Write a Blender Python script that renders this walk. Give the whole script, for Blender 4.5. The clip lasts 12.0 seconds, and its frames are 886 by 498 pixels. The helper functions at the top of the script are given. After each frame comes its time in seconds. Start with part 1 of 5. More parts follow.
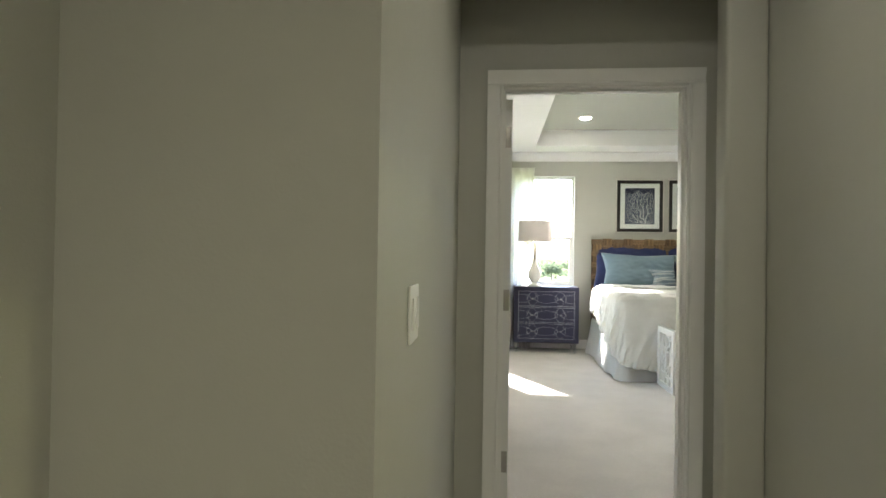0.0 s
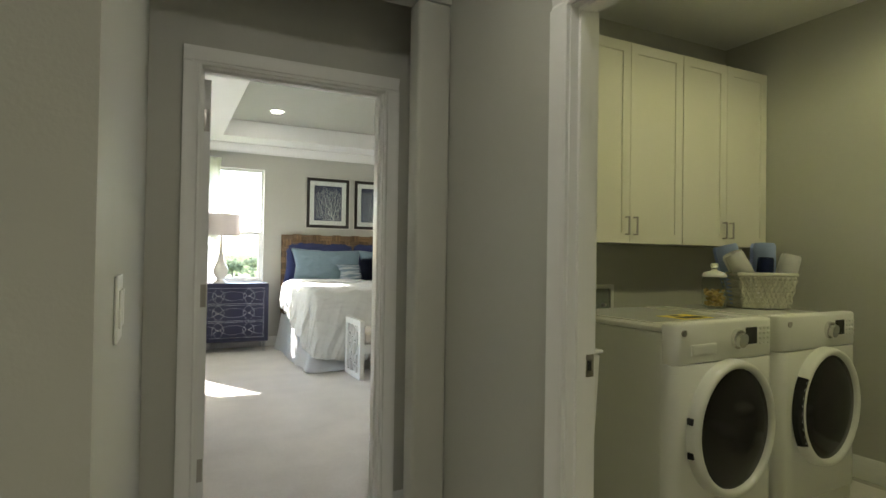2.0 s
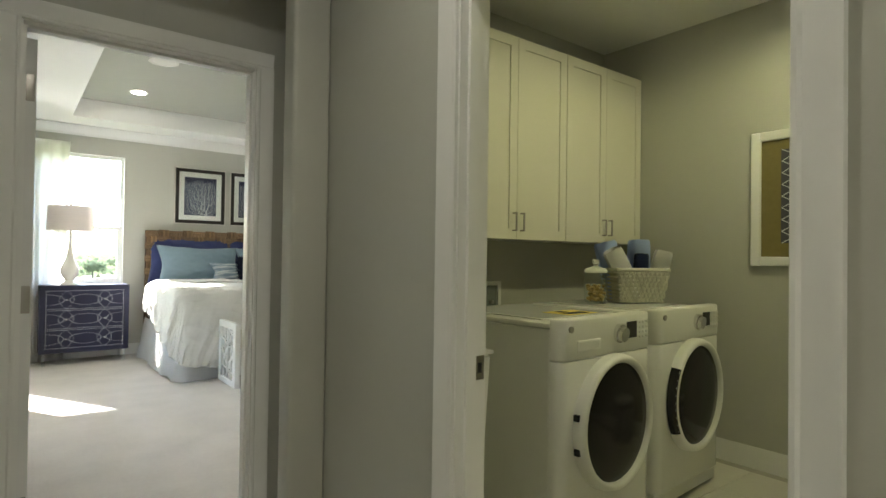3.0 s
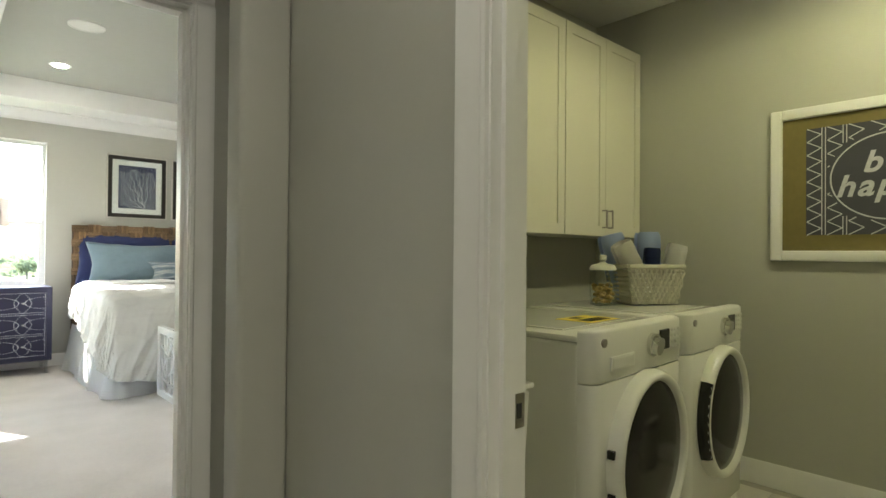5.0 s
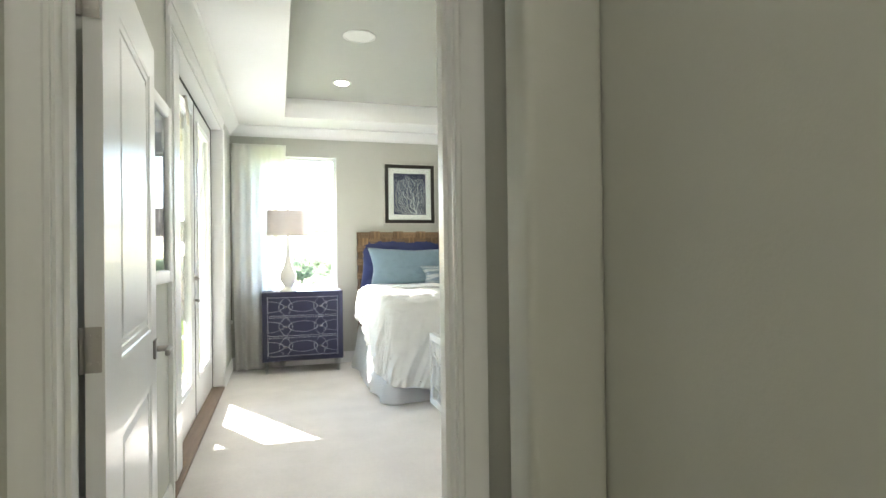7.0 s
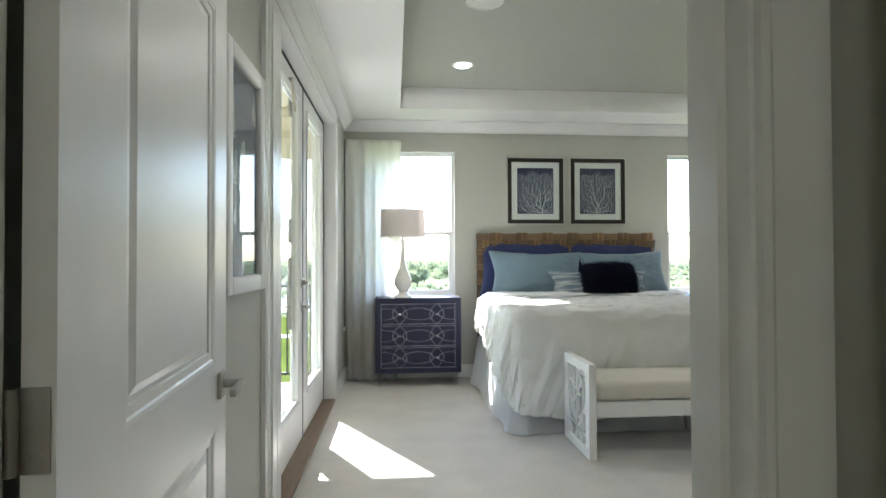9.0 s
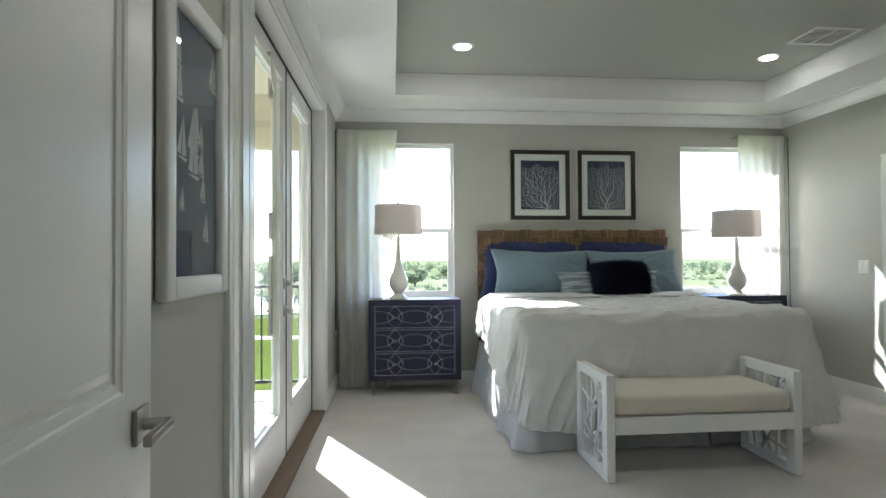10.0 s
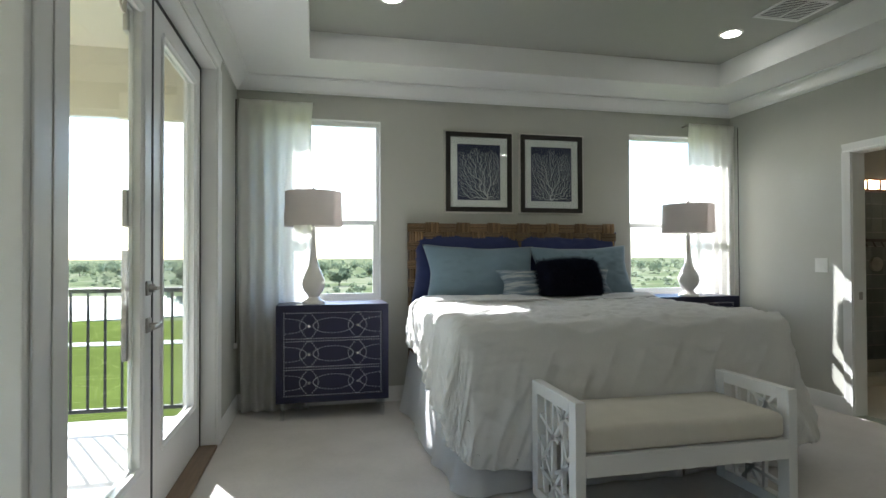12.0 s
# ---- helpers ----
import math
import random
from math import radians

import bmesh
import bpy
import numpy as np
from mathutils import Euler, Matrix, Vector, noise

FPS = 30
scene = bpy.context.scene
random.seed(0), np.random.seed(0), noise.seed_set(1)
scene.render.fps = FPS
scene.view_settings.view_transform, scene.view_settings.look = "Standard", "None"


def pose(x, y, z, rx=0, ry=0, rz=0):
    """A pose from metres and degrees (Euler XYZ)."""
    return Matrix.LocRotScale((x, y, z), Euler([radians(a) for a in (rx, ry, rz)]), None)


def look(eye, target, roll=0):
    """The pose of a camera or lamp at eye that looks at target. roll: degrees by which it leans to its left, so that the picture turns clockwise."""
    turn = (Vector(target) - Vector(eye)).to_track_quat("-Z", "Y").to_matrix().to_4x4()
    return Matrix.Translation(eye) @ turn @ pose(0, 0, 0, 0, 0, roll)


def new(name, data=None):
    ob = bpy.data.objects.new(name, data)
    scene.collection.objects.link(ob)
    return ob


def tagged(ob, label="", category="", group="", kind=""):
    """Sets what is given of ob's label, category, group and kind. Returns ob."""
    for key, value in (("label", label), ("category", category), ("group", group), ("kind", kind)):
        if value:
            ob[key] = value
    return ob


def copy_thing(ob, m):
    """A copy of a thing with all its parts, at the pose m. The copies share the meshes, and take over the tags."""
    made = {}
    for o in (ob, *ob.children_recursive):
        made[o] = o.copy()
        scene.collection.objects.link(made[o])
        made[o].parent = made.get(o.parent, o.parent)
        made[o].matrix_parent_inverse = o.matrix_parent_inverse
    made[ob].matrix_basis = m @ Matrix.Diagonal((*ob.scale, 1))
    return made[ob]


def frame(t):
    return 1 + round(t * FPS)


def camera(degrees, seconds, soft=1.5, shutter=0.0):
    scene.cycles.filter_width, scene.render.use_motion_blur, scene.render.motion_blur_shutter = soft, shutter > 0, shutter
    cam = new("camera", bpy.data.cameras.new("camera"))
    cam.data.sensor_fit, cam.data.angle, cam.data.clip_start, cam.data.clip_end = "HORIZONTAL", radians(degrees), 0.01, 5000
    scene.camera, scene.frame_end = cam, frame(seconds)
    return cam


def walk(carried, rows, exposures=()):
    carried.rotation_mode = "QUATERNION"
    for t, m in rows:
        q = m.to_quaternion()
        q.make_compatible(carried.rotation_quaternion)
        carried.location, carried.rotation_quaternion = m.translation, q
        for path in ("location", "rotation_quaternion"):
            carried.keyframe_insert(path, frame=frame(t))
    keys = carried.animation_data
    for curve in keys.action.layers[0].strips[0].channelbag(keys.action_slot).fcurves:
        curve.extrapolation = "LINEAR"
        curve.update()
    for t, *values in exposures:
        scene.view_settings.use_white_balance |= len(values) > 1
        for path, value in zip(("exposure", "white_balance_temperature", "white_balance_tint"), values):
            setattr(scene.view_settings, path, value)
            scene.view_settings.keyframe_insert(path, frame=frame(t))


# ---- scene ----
cam = camera(76.6, 12.0)

PATH = [
    (0, (-0.039, 0.29, 1.285), (-0.221, 2.282, 1.306), 0.9),
    (0.5, (-0.074, 0.25, 1.274), (0.042, 2.246, 1.298), 1.1),
    (1, (-0.111, 0.258, 1.273), (0.329, 2.209, 1.298), 0.9),
    (1.5, (-0.147, 0.261, 1.277), (0.548, 2.136, 1.301), 0.9),
    (2, (-0.13, 0.293, 1.264), (0.757, 2.085, 1.291), 0.9),
    (2.5, (-0.063, 0.359, 1.26), (1.034, 2.031, 1.286), 0.8),
    (3, (-0.028, 0.431, 1.252), (1.195, 2.014, 1.28), 0.8),
    (5, (0.188, 0.928, 1.243), (1.532, 2.41, 1.263), 0.5),
    (5.5, (0.276, 1.037, 1.244), (1.437, 2.665, 1.26), 0.1),
    (6, (0.308, 1.172, 1.247), (1.304, 2.907, 1.26), -0.1),
    (6.5, (0.38, 1.402, 1.27), (1.189, 3.231, 1.281), -0.2),
    (7, (0.403, 1.587, 1.276), (0.969, 3.505, 1.291), -0.7),
    (7.5, (0.427, 1.761, 1.276), (0.716, 3.74, 1.297), -0.6),
    (9.5, (0.434, 2.475, 1.267), (0.604, 4.467, 1.301), -0.2),
    (10, (0.457, 2.678, 1.258), (0.637, 4.67, 1.292), -0.3),
    (10.5, (0.496, 2.878, 1.274), (0.724, 4.865, 1.304), -0.2),
    (11, (0.497, 3.092, 1.252), (0.856, 5.059, 1.283), -0.2),
    (11.5, (0.511, 3.283, 1.244), (0.905, 5.243, 1.275), -0.2),
    (12, (0.535, 3.445, 1.247), (0.976, 5.396, 1.274), -0.2),
]
walk(cam, [(t, look(*p)) for t, *p in PATH],
     exposures=[(0.0, 3.28, 6250, 10), (0.5, 3.12, 6250, 10), (1.0, 2.95, 6250, 10), (1.5, 3.0, 6200, 10), (2.5, 3.2, 6200, 9), (5.0, 3.45, 6200, 10), (6.0, 3.65, 6150, 10), (7.0, 3.75, 6000, 10), (7.6, 3.56, 5900, 10), (9.4, 2.75, 5800, 9), (12.0, 2.06, 5800, 9)])

# ---- world, sun, lamps ----
SUN_EL, SUN_TRAVEL = radians(38.8), Vector((0.497, -0.868, 0))
world = bpy.data.worlds.new("sky")
scene.world = world
world.use_nodes = True
wn = world.node_tree.nodes
sky = wn.new("ShaderNodeTexSky")
sky.sky_type, sky.sun_disc = "NISHITA", False
sky.sun_elevation, sky.sun_rotation = SUN_EL, radians(-29.8)
sky.air_density, sky.dust_density = 1.0, 1.2
world.node_tree.links.new(sky.outputs[0], wn["Background"].inputs[0])
wn["Background"].inputs[1].default_value = 0.15


def lamp(name, kind, m, power, color, **extra):
    data = bpy.data.lights.new(name, kind)
    data.energy, data.color = power, color
    if "angle" in extra:
        data.angle = extra["angle"]
    if "spot" in extra:
        data.spot_size, data.spot_blend, data.shadow_soft_size = extra["spot"], extra.get("blend", 0.6), 0.06
    if "radius" in extra:
        data.shadow_soft_size = extra["radius"]
    ob = new(name, data)
    ob.matrix_world = m
    return ob


SUN_DIR = Vector((SUN_TRAVEL.x * math.cos(SUN_EL), SUN_TRAVEL.y * math.cos(SUN_EL), -math.sin(SUN_EL)))
lamp("sun", "SUN", look((-20, 35, 30), Vector((-20, 35, 30)) + SUN_DIR), 3.6, (1.0, 0.94, 0.85), angle=radians(0.6))
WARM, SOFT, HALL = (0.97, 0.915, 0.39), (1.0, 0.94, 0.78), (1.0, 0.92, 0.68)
CANS = [(1.02, 7.08), (3.63, 7.12), (1.02, 4.2), (3.63, 4.2)]
for cx, cy in CANS:
    lamp("can_spot", "SPOT", look((cx, cy, 2.925), (cx, cy + 0.001, 0)), 3.5, SOFT, spot=radians(130))
lamp("laundry_spot", "SPOT", look((2.65, 1.3, 2.79), (2.65, 1.301, 0)), 4.6, WARM, spot=radians(174), blend=0.4)
# Added fill lamps, unseen, for light reaching the hall from elsewhere.
HALL_FILLS = [(0.2, -0.9, 6.0), (0.3, 1.3, 1.3)]
for hx, hy, hp in HALL_FILLS:
    lamp("hall_fill", "SPOT", look((hx, hy, 2.79), (hx, hy + 0.001, 0)), hp, HALL, spot=radians(140))

# ---- materials ----


def mat(name, col, rough=0.5, metal=0.0, scale=8.0, vary=0.06, bump=0.0, bscale=200.0, stretch=(1, 1, 1), sheen=0.0,
        coat=0.0, trans=0.0, spec=0.5, emit=0.0, rand=0.0, two=0.0, edge=None):
    """A surface with colour variation at a coarse and a fine scale, and fine relief."""
    m = bpy.data.materials.new(name)
    m.use_nodes = True
    nt = m.node_tree
    n, ln = nt.nodes, nt.links.new
    b = n["Principled BSDF"]
    co = n.new("ShaderNodeTexCoord")
    mp = n.new("ShaderNodeMapping")
    mp.inputs["Scale"].default_value = stretch
    ln(co.outputs["Object"], mp.inputs[0])
    c1 = n.new("ShaderNodeTexNoise")
    c1.inputs["Scale"].default_value, c1.inputs["Detail"].default_value = scale, 5
    ln(mp.outputs[0], c1.inputs["Vector"])
    c2 = n.new("ShaderNodeTexNoise")
    c2.inputs["Scale"].default_value, c2.inputs["Detail"].default_value = scale * 14, 3
    ln(mp.outputs[0], c2.inputs["Vector"])
    add = n.new("ShaderNodeMath")
    add.operation = "MULTIPLY_ADD"
    ln(c2.outputs[0], add.inputs[0])
    add.inputs[1].default_value = 0.5
    ln(c1.outputs[0], add.inputs[2])
    rng = n.new("ShaderNodeMapRange")
    rng.inputs[1].default_value, rng.inputs[2].default_value = 0.4, 1.1
    rng.inputs[3].default_value, rng.inputs[4].default_value = 1 - vary, 1 + vary
    ln(add.outputs[0], rng.inputs[0])
    val = rng.outputs[0]
    if rand:
        oi = n.new("ShaderNodeObjectInfo")
        r2 = n.new("ShaderNodeMapRange")
        r2.inputs[3].default_value, r2.inputs[4].default_value = 1 - rand, 1 + rand
        ln(oi.outputs["Random"], r2.inputs[0])
        mul = n.new("ShaderNodeMath")
        mul.operation = "MULTIPLY"
        ln(val, mul.inputs[0])
        ln(r2.outputs[0], mul.inputs[1])
        val = mul.outputs[0]
    if two:
        gi = n.new("ShaderNodeNewGeometry")
        r3 = n.new("ShaderNodeMapRange")
        r3.inputs[3].default_value, r3.inputs[4].default_value = 1 - two, 1 + two
        ln(gi.outputs["Random Per Island"], r3.inputs[0])
        mu2 = n.new("ShaderNodeMath")
        mu2.operation = "MULTIPLY"
        ln(val, mu2.inputs[0])
        ln(r3.outputs[0], mu2.inputs[1])
        val = mu2.outputs[0]
    hsv = n.new("ShaderNodeHueSaturation")
    hsv.inputs["Color"].default_value = (*col, 1)
    ln(val, hsv.inputs["Value"])
    out = hsv.outputs[0]
    if edge:
        mx = n.new("ShaderNodeMix")
        mx.data_type = "RGBA"
        mx.inputs["B"].default_value = (*edge, 1)
        ln(out, mx.inputs["A"])
        rr = n.new("ShaderNodeMapRange")
        rr.inputs[1].default_value, rr.inputs[2].default_value = 0.48, 0.62
        ln(c1.outputs[0], rr.inputs[0])
        ln(rr.outputs[0], mx.inputs["Factor"])
        out = mx.outputs["Result"]
    ln(out, b.inputs["Base Color"])
    b.inputs["Roughness"].default_value, b.inputs["Metallic"].default_value = rough, metal
    b.inputs["Sheen Weight"].default_value = sheen
    b.inputs["Coat Weight"].default_value = coat
    b.inputs["Transmission Weight"].default_value = trans
    b.inputs["Specular IOR Level"].default_value = spec
    if emit:
        b.inputs["Emission Color"].default_value = (*col, 1)
        b.inputs["Emission Strength"].default_value = emit
    if bump:
        bn = n.new("ShaderNodeTexNoise")
        bn.inputs["Scale"].default_value, bn.inputs["Detail"].default_value = bscale, 4
        ln(mp.outputs[0], bn.inputs["Vector"])
        bp = n.new("ShaderNodeBump")
        bp.inputs["Strength"].default_value, bp.inputs["Distance"].default_value = bump, 0.004
        ln(bn.outputs[0], bp.inputs["Height"])
        ln(bp.outputs[0], b.inputs["Normal"])
    return m


def glass_mat(name, tint, rough=0.0, base=0.025):
    m = bpy.data.materials.new(name)
    m.use_nodes = True
    n, ln = m.node_tree.nodes, m.node_tree.links.new
    n.remove(n["Principled BSDF"])
    t, g = n.new("ShaderNodeBsdfTransparent"), n.new("ShaderNodeBsdfGlossy")
    t.inputs[0].default_value = (*tint, 1)
    g.inputs["Roughness"].default_value = rough
    fr = n.new("ShaderNodeLayerWeight")
    pw = n.new("ShaderNodeMath")
    pw.operation = "POWER"
    pw.inputs[1].default_value = 4.5
    ln(fr.outputs["Facing"], pw.inputs[0])
    ma = n.new("ShaderNodeMath")
    ma.operation = "MULTIPLY_ADD"
    ma.inputs[1].default_value, ma.inputs[2].default_value = 0.55, base
    ln(pw.outputs[0], ma.inputs[0])
    mx = n.new("ShaderNodeMixShader")
    ln(ma.outputs[0], mx.inputs[0])
    ln(t.outputs[0], mx.inputs[1])
    ln(g.outputs[0], mx.inputs[2])
    ln(mx.outputs[0], n["Material Output"].inputs[0])
    return m


def sheer_mat(name, col, share, spec=0.5, two=0.0):
    """Thin cloth that lets light through."""
    m = mat(name, col, 0.9, scale=6, vary=0.05, bump=0.25, bscale=500, sheen=0.2 * spec, spec=spec, two=two)
    n, ln = m.node_tree.nodes, m.node_tree.links.new
    tl = n.new("ShaderNodeBsdfTranslucent")
    tl.inputs[0].default_value = (*col, 1)
    mx = n.new("ShaderNodeMixShader")
    mx.inputs[0].default_value = share
    ln(n["Principled BSDF"].outputs[0], mx.inputs[1])
    ln(tl.outputs[0], mx.inputs[2])
    ln(mx.outputs[0], n["Material Output"].inputs[0])
    return m


M_WALL = mat("greige wall paint", (0.475, 0.475, 0.425), 0.55, vary=0.025, scale=1.5, bump=0.12, bscale=160)
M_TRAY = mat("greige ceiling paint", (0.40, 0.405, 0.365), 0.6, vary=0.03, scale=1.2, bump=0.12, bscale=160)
M_CEIL = mat("white ceiling paint", (0.80, 0.80, 0.78), 0.7, vary=0.02, scale=1.2, bump=0.15, bscale=140)
M_TRIM = mat("white semi-gloss trim", (0.80, 0.80, 0.78), 0.28, vary=0.02, scale=2, bump=0.03, bscale=60)
M_DOOR = mat("white satin door paint", (0.78, 0.78, 0.77), 0.3, vary=0.02, scale=2, bump=0.06, bscale=90, stretch=(1, 1, 0.2))
M_CARPET = mat("pale grey carpet", (0.56, 0.525, 0.49), 0.95, vary=0.13, scale=3.0, bump=0.5, bscale=320, sheen=0.25)
M_TILE = mat("pale laundry tile", (0.62, 0.60, 0.54), 0.3, vary=0.08, scale=3, rand=0.05)
M_GROUT = mat("tile grout", (0.42, 0.40, 0.36), 0.9)
M_WOODSILL = mat("brown wooden threshold", (0.20, 0.135, 0.085), 0.5, vary=0.25, scale=6, stretch=(8, 0.6, 8), bump=0.2)
M_STEEL = mat("brushed nickel", (0.42, 0.40, 0.375), 0.33, 1.0, vary=0.05, scale=20, bump=0.05, bscale=400)
M_CHROME = mat("polished chrome", (0.75, 0.75, 0.74), 0.12, 1.0, vary=0.02)
M_GLASS = glass_mat("window glass", (0.97, 0.985, 0.975))
M_ACRYL = glass_mat("clear acrylic", (0.93, 0.95, 0.96), 0.12, 0.16)
# Rubber seals and feet; also paints shade in slots, holes, beside the post.
M_BLACK = mat("dark rubber and shade black", (0.02, 0.02, 0.02), 0.6)
M_NAVY = mat("navy lacquered linen", (0.011, 0.012, 0.044), 0.42, vary=0.15, scale=12, bump=0.25, bscale=500)
M_NAIL = mat("silver nail heads", (0.88, 0.88, 0.90), 0.45, 0.7)
M_LAMP = mat("glazed white ceramic", (0.78, 0.76, 0.71), 0.15, vary=0.05, scale=10, coat=0.6)
M_SHADE = sheer_mat("pale linen shade", (0.70, 0.65, 0.62), 0.35)
M_CURT = sheer_mat("ivory linen curtain", (0.91, 0.90, 0.87), 0.55)
M_RATTAN = mat("brown woven rattan", (0.20, 0.125, 0.062), 0.5, vary=0.4, scale=9, bump=0.5, bscale=60, rand=0.35, two=0.4)
M_RATDARK = mat("dark rattan backing", (0.06, 0.033, 0.015), 0.7)
M_DUVET = mat("pale grey linen duvet", (0.72, 0.71, 0.69), 0.9, vary=0.05, scale=7, bump=0.12, bscale=380, sheen=0.2)
M_SHEET = mat("white cotton bed skirt", (0.87, 0.87, 0.87), 0.9, vary=0.03, scale=5, bump=0.08, bscale=420)
M_BLUE = mat("dusty blue pillow linen", (0.165, 0.235, 0.285), 0.9, vary=0.06, scale=9, bump=0.15, bscale=400, sheen=0.3)
M_NAVYP = mat("navy pillow cotton", (0.018, 0.028, 0.105), 0.9, vary=0.08, scale=9, bump=0.12, bscale=400, sheen=0.2)
M_FUR = mat("dark navy faux fur", (0.008, 0.010, 0.026), 0.9, vary=0.2, scale=20, two=0.6, spec=0.25)
M_WHITE = mat("white painted wood", (0.80, 0.80, 0.79), 0.35, vary=0.02, scale=4, bump=0.05)
M_CREAM = mat("cream woven cushion", (0.66, 0.625, 0.55), 0.95, vary=0.06, scale=8, bump=0.2, bscale=450)
M_FRAME = mat("dark espresso frame", (0.022, 0.018, 0.014), 0.35, vary=0.2, scale=10)
M_SILVER = mat("champagne frame edge", (0.62, 0.60, 0.55), 0.35, 0.6)
M_MATB = mat("white picture mount", (0.82, 0.82, 0.80), 0.85, vary=0.01)
M_PRINT = mat("navy print paper", (0.035, 0.042, 0.095), 0.6, vary=0.25, scale=9)
M_CORAL = mat("pale coral print", (0.70, 0.71, 0.73), 0.7, vary=0.04)
M_SHIP = mat("navy sea print", (0.022, 0.032, 0.085), 0.55, vary=0.45, scale=5)
M_SAIL = mat("pale sail print", (0.55, 0.57, 0.60), 0.7, vary=0.25, scale=14)
M_APPL = mat("white enamelled steel", (0.78, 0.78, 0.75), 0.2, vary=0.015, scale=3, coat=0.3)
M_APPL2 = mat("white appliance plastic", (0.74, 0.74, 0.70), 0.35, vary=0.02, scale=4)
M_DKGLASS = mat("smoked door glass", (0.012, 0.010, 0.013), 0.12, vary=0.1, spec=0.3)
M_DISP = mat("black display", (0.008, 0.008, 0.010), 0.15)
M_CAB = mat("ivory cabinet paint", (0.76, 0.74, 0.64), 0.38, vary=0.02, scale=3)
M_WICK = mat("whitewashed wicker", (0.58, 0.56, 0.47), 0.75, vary=0.12, scale=14, two=0.15)
M_TOWELW = mat("white terry towel", (0.84, 0.83, 0.80), 0.95, vary=0.05, scale=12, bump=0.2, bscale=300)
M_TOWELB = mat("light blue terry towel", (0.48, 0.58, 0.84), 0.95, vary=0.06, scale=12, bump=0.2, bscale=300)
M_TOWELN = mat("navy terry towel", (0.025, 0.04, 0.12), 0.95, vary=0.06, scale=12, bump=0.2, bscale=300)
M_CORK = mat("tan soap shapes", (0.50, 0.36, 0.14), 0.7, two=0.3)
M_OLIVE = mat("olive burlap mount", (0.20, 0.165, 0.06), 0.9, vary=0.1, scale=30, bump=0.5, bscale=500)
M_CHALK = mat("charcoal chalkboard print", (0.065, 0.066, 0.085), 0.8, vary=0.15, scale=8)
M_CHALKW = mat("white chalk lines", (0.55, 0.56, 0.60), 0.85, vary=0.15, scale=40)
M_YELLOW = mat("yellow energy label", (0.75, 0.56, 0.04), 0.6)
M_LENS = mat("lit downlight lens", (1.0, 0.93, 0.80), 0.4, emit=14.0)
M_SPEAK = mat("white speaker grille", (0.74, 0.74, 0.70), 0.6, vary=0.03, bump=0.4, bscale=900)
M_CONC = mat("pale balcony floor", (0.62, 0.60, 0.57), 0.85, vary=0.08, scale=2, bump=0.3, bscale=120)
M_STUCCO = mat("cream stucco", (0.66, 0.61, 0.47), 0.9, vary=0.05, scale=2, bump=0.5, bscale=120)
M_RAIL = mat("dark bronze rail paint", (0.018, 0.020, 0.020), 0.4)
M_LAWN = mat("mown lawn", (0.10, 0.125, 0.028), 0.95, spec=0.0, vary=0.3, scale=0.15, bump=0.6, bscale=12)
# Both field colours are lifted to paint in the distance haze.
M_FIELD = mat("haze-paled scrub field", (0.13, 0.15, 0.075), 0.95, spec=0.0, vary=0.45, scale=0.09, edge=(0.21, 0.205, 0.14), bump=0.8, bscale=4)
M_WATER = mat("still pond water", (0.05, 0.075, 0.10), 0.06, vary=0.1, scale=0.2, bump=0.05, bscale=2)
M_PATH = mat("concrete footpath", (0.45, 0.43, 0.40), 0.9, vary=0.1, scale=1)
# Leaf colour made paler so that it carries the haze.
M_LEAF = sheer_mat("haze-paled green foliage", (0.20, 0.23, 0.14), 0.45, 0.0, 0.3)
M_BARK = mat("grey bark", (0.10, 0.085, 0.065), 0.9, vary=0.3, scale=4, bump=0.6, bscale=20)
M_STILE = mat("grey-green shower tile", (0.20, 0.215, 0.205), 0.25, vary=0.2, scale=4, rand=0.12)
M_BULB = mat("lit vanity bulbs", (1.0, 0.85, 0.6), 0.4, emit=9.0)
M_COPPER = mat("warm copper bar", (0.45, 0.25, 0.14), 0.35, 0.8)
M_PLATE = mat("white switch plate", (0.80, 0.80, 0.77), 0.3)
M_STRIPE = mat("striped blue pillow cloth", (0.16, 0.21, 0.26), 0.9, vary=0.1, scale=4, stretch=(1, 1, 9), edge=(0.42, 0.45, 0.46), bump=0.4, bscale=400)

# ---- building helpers ----


def addbox(bm, x0, x1, y0, y1, z0, z1, bevel=0.0, seg=2):
    r = bmesh.ops.create_cube(bm, size=1)
    for v in r["verts"]:
        v.co = ((x0 + x1) / 2 + v.co.x * (x1 - x0), (y0 + y1) / 2 + v.co.y * (y1 - y0), (z0 + z1) / 2 + v.co.z * (z1 - z0))
    if bevel:
        es = list({e for v in r["verts"] for e in v.link_edges})
        bmesh.ops.bevel(bm, geom=es, offset=bevel, segments=seg, profile=0.5, affect="EDGES")
    return bm


def boxes(*rows, bevel=0.0):
    bm = bmesh.new()
    for r in rows:
        addbox(bm, *r, bevel=bevel)
    return bm


def addcyl(bm, p0, p1, r0, r1=None, n=16, caps=True):
    p0, p1 = Vector(p0), Vector(p1)
    d = p1 - p0
    m = Matrix.Translation((p0 + p1) / 2) @ d.to_track_quat("Z", "Y").to_matrix().to_4x4()
    bmesh.ops.create_cone(bm, cap_ends=caps, segments=n, radius1=r0, radius2=r0 if r1 is None else r1, depth=d.length, matrix=m)
    return bm


def cyl(p0, p1, r0, r1=None, n=16):
    return addcyl(bmesh.new(), p0, p1, r0, r1, n)


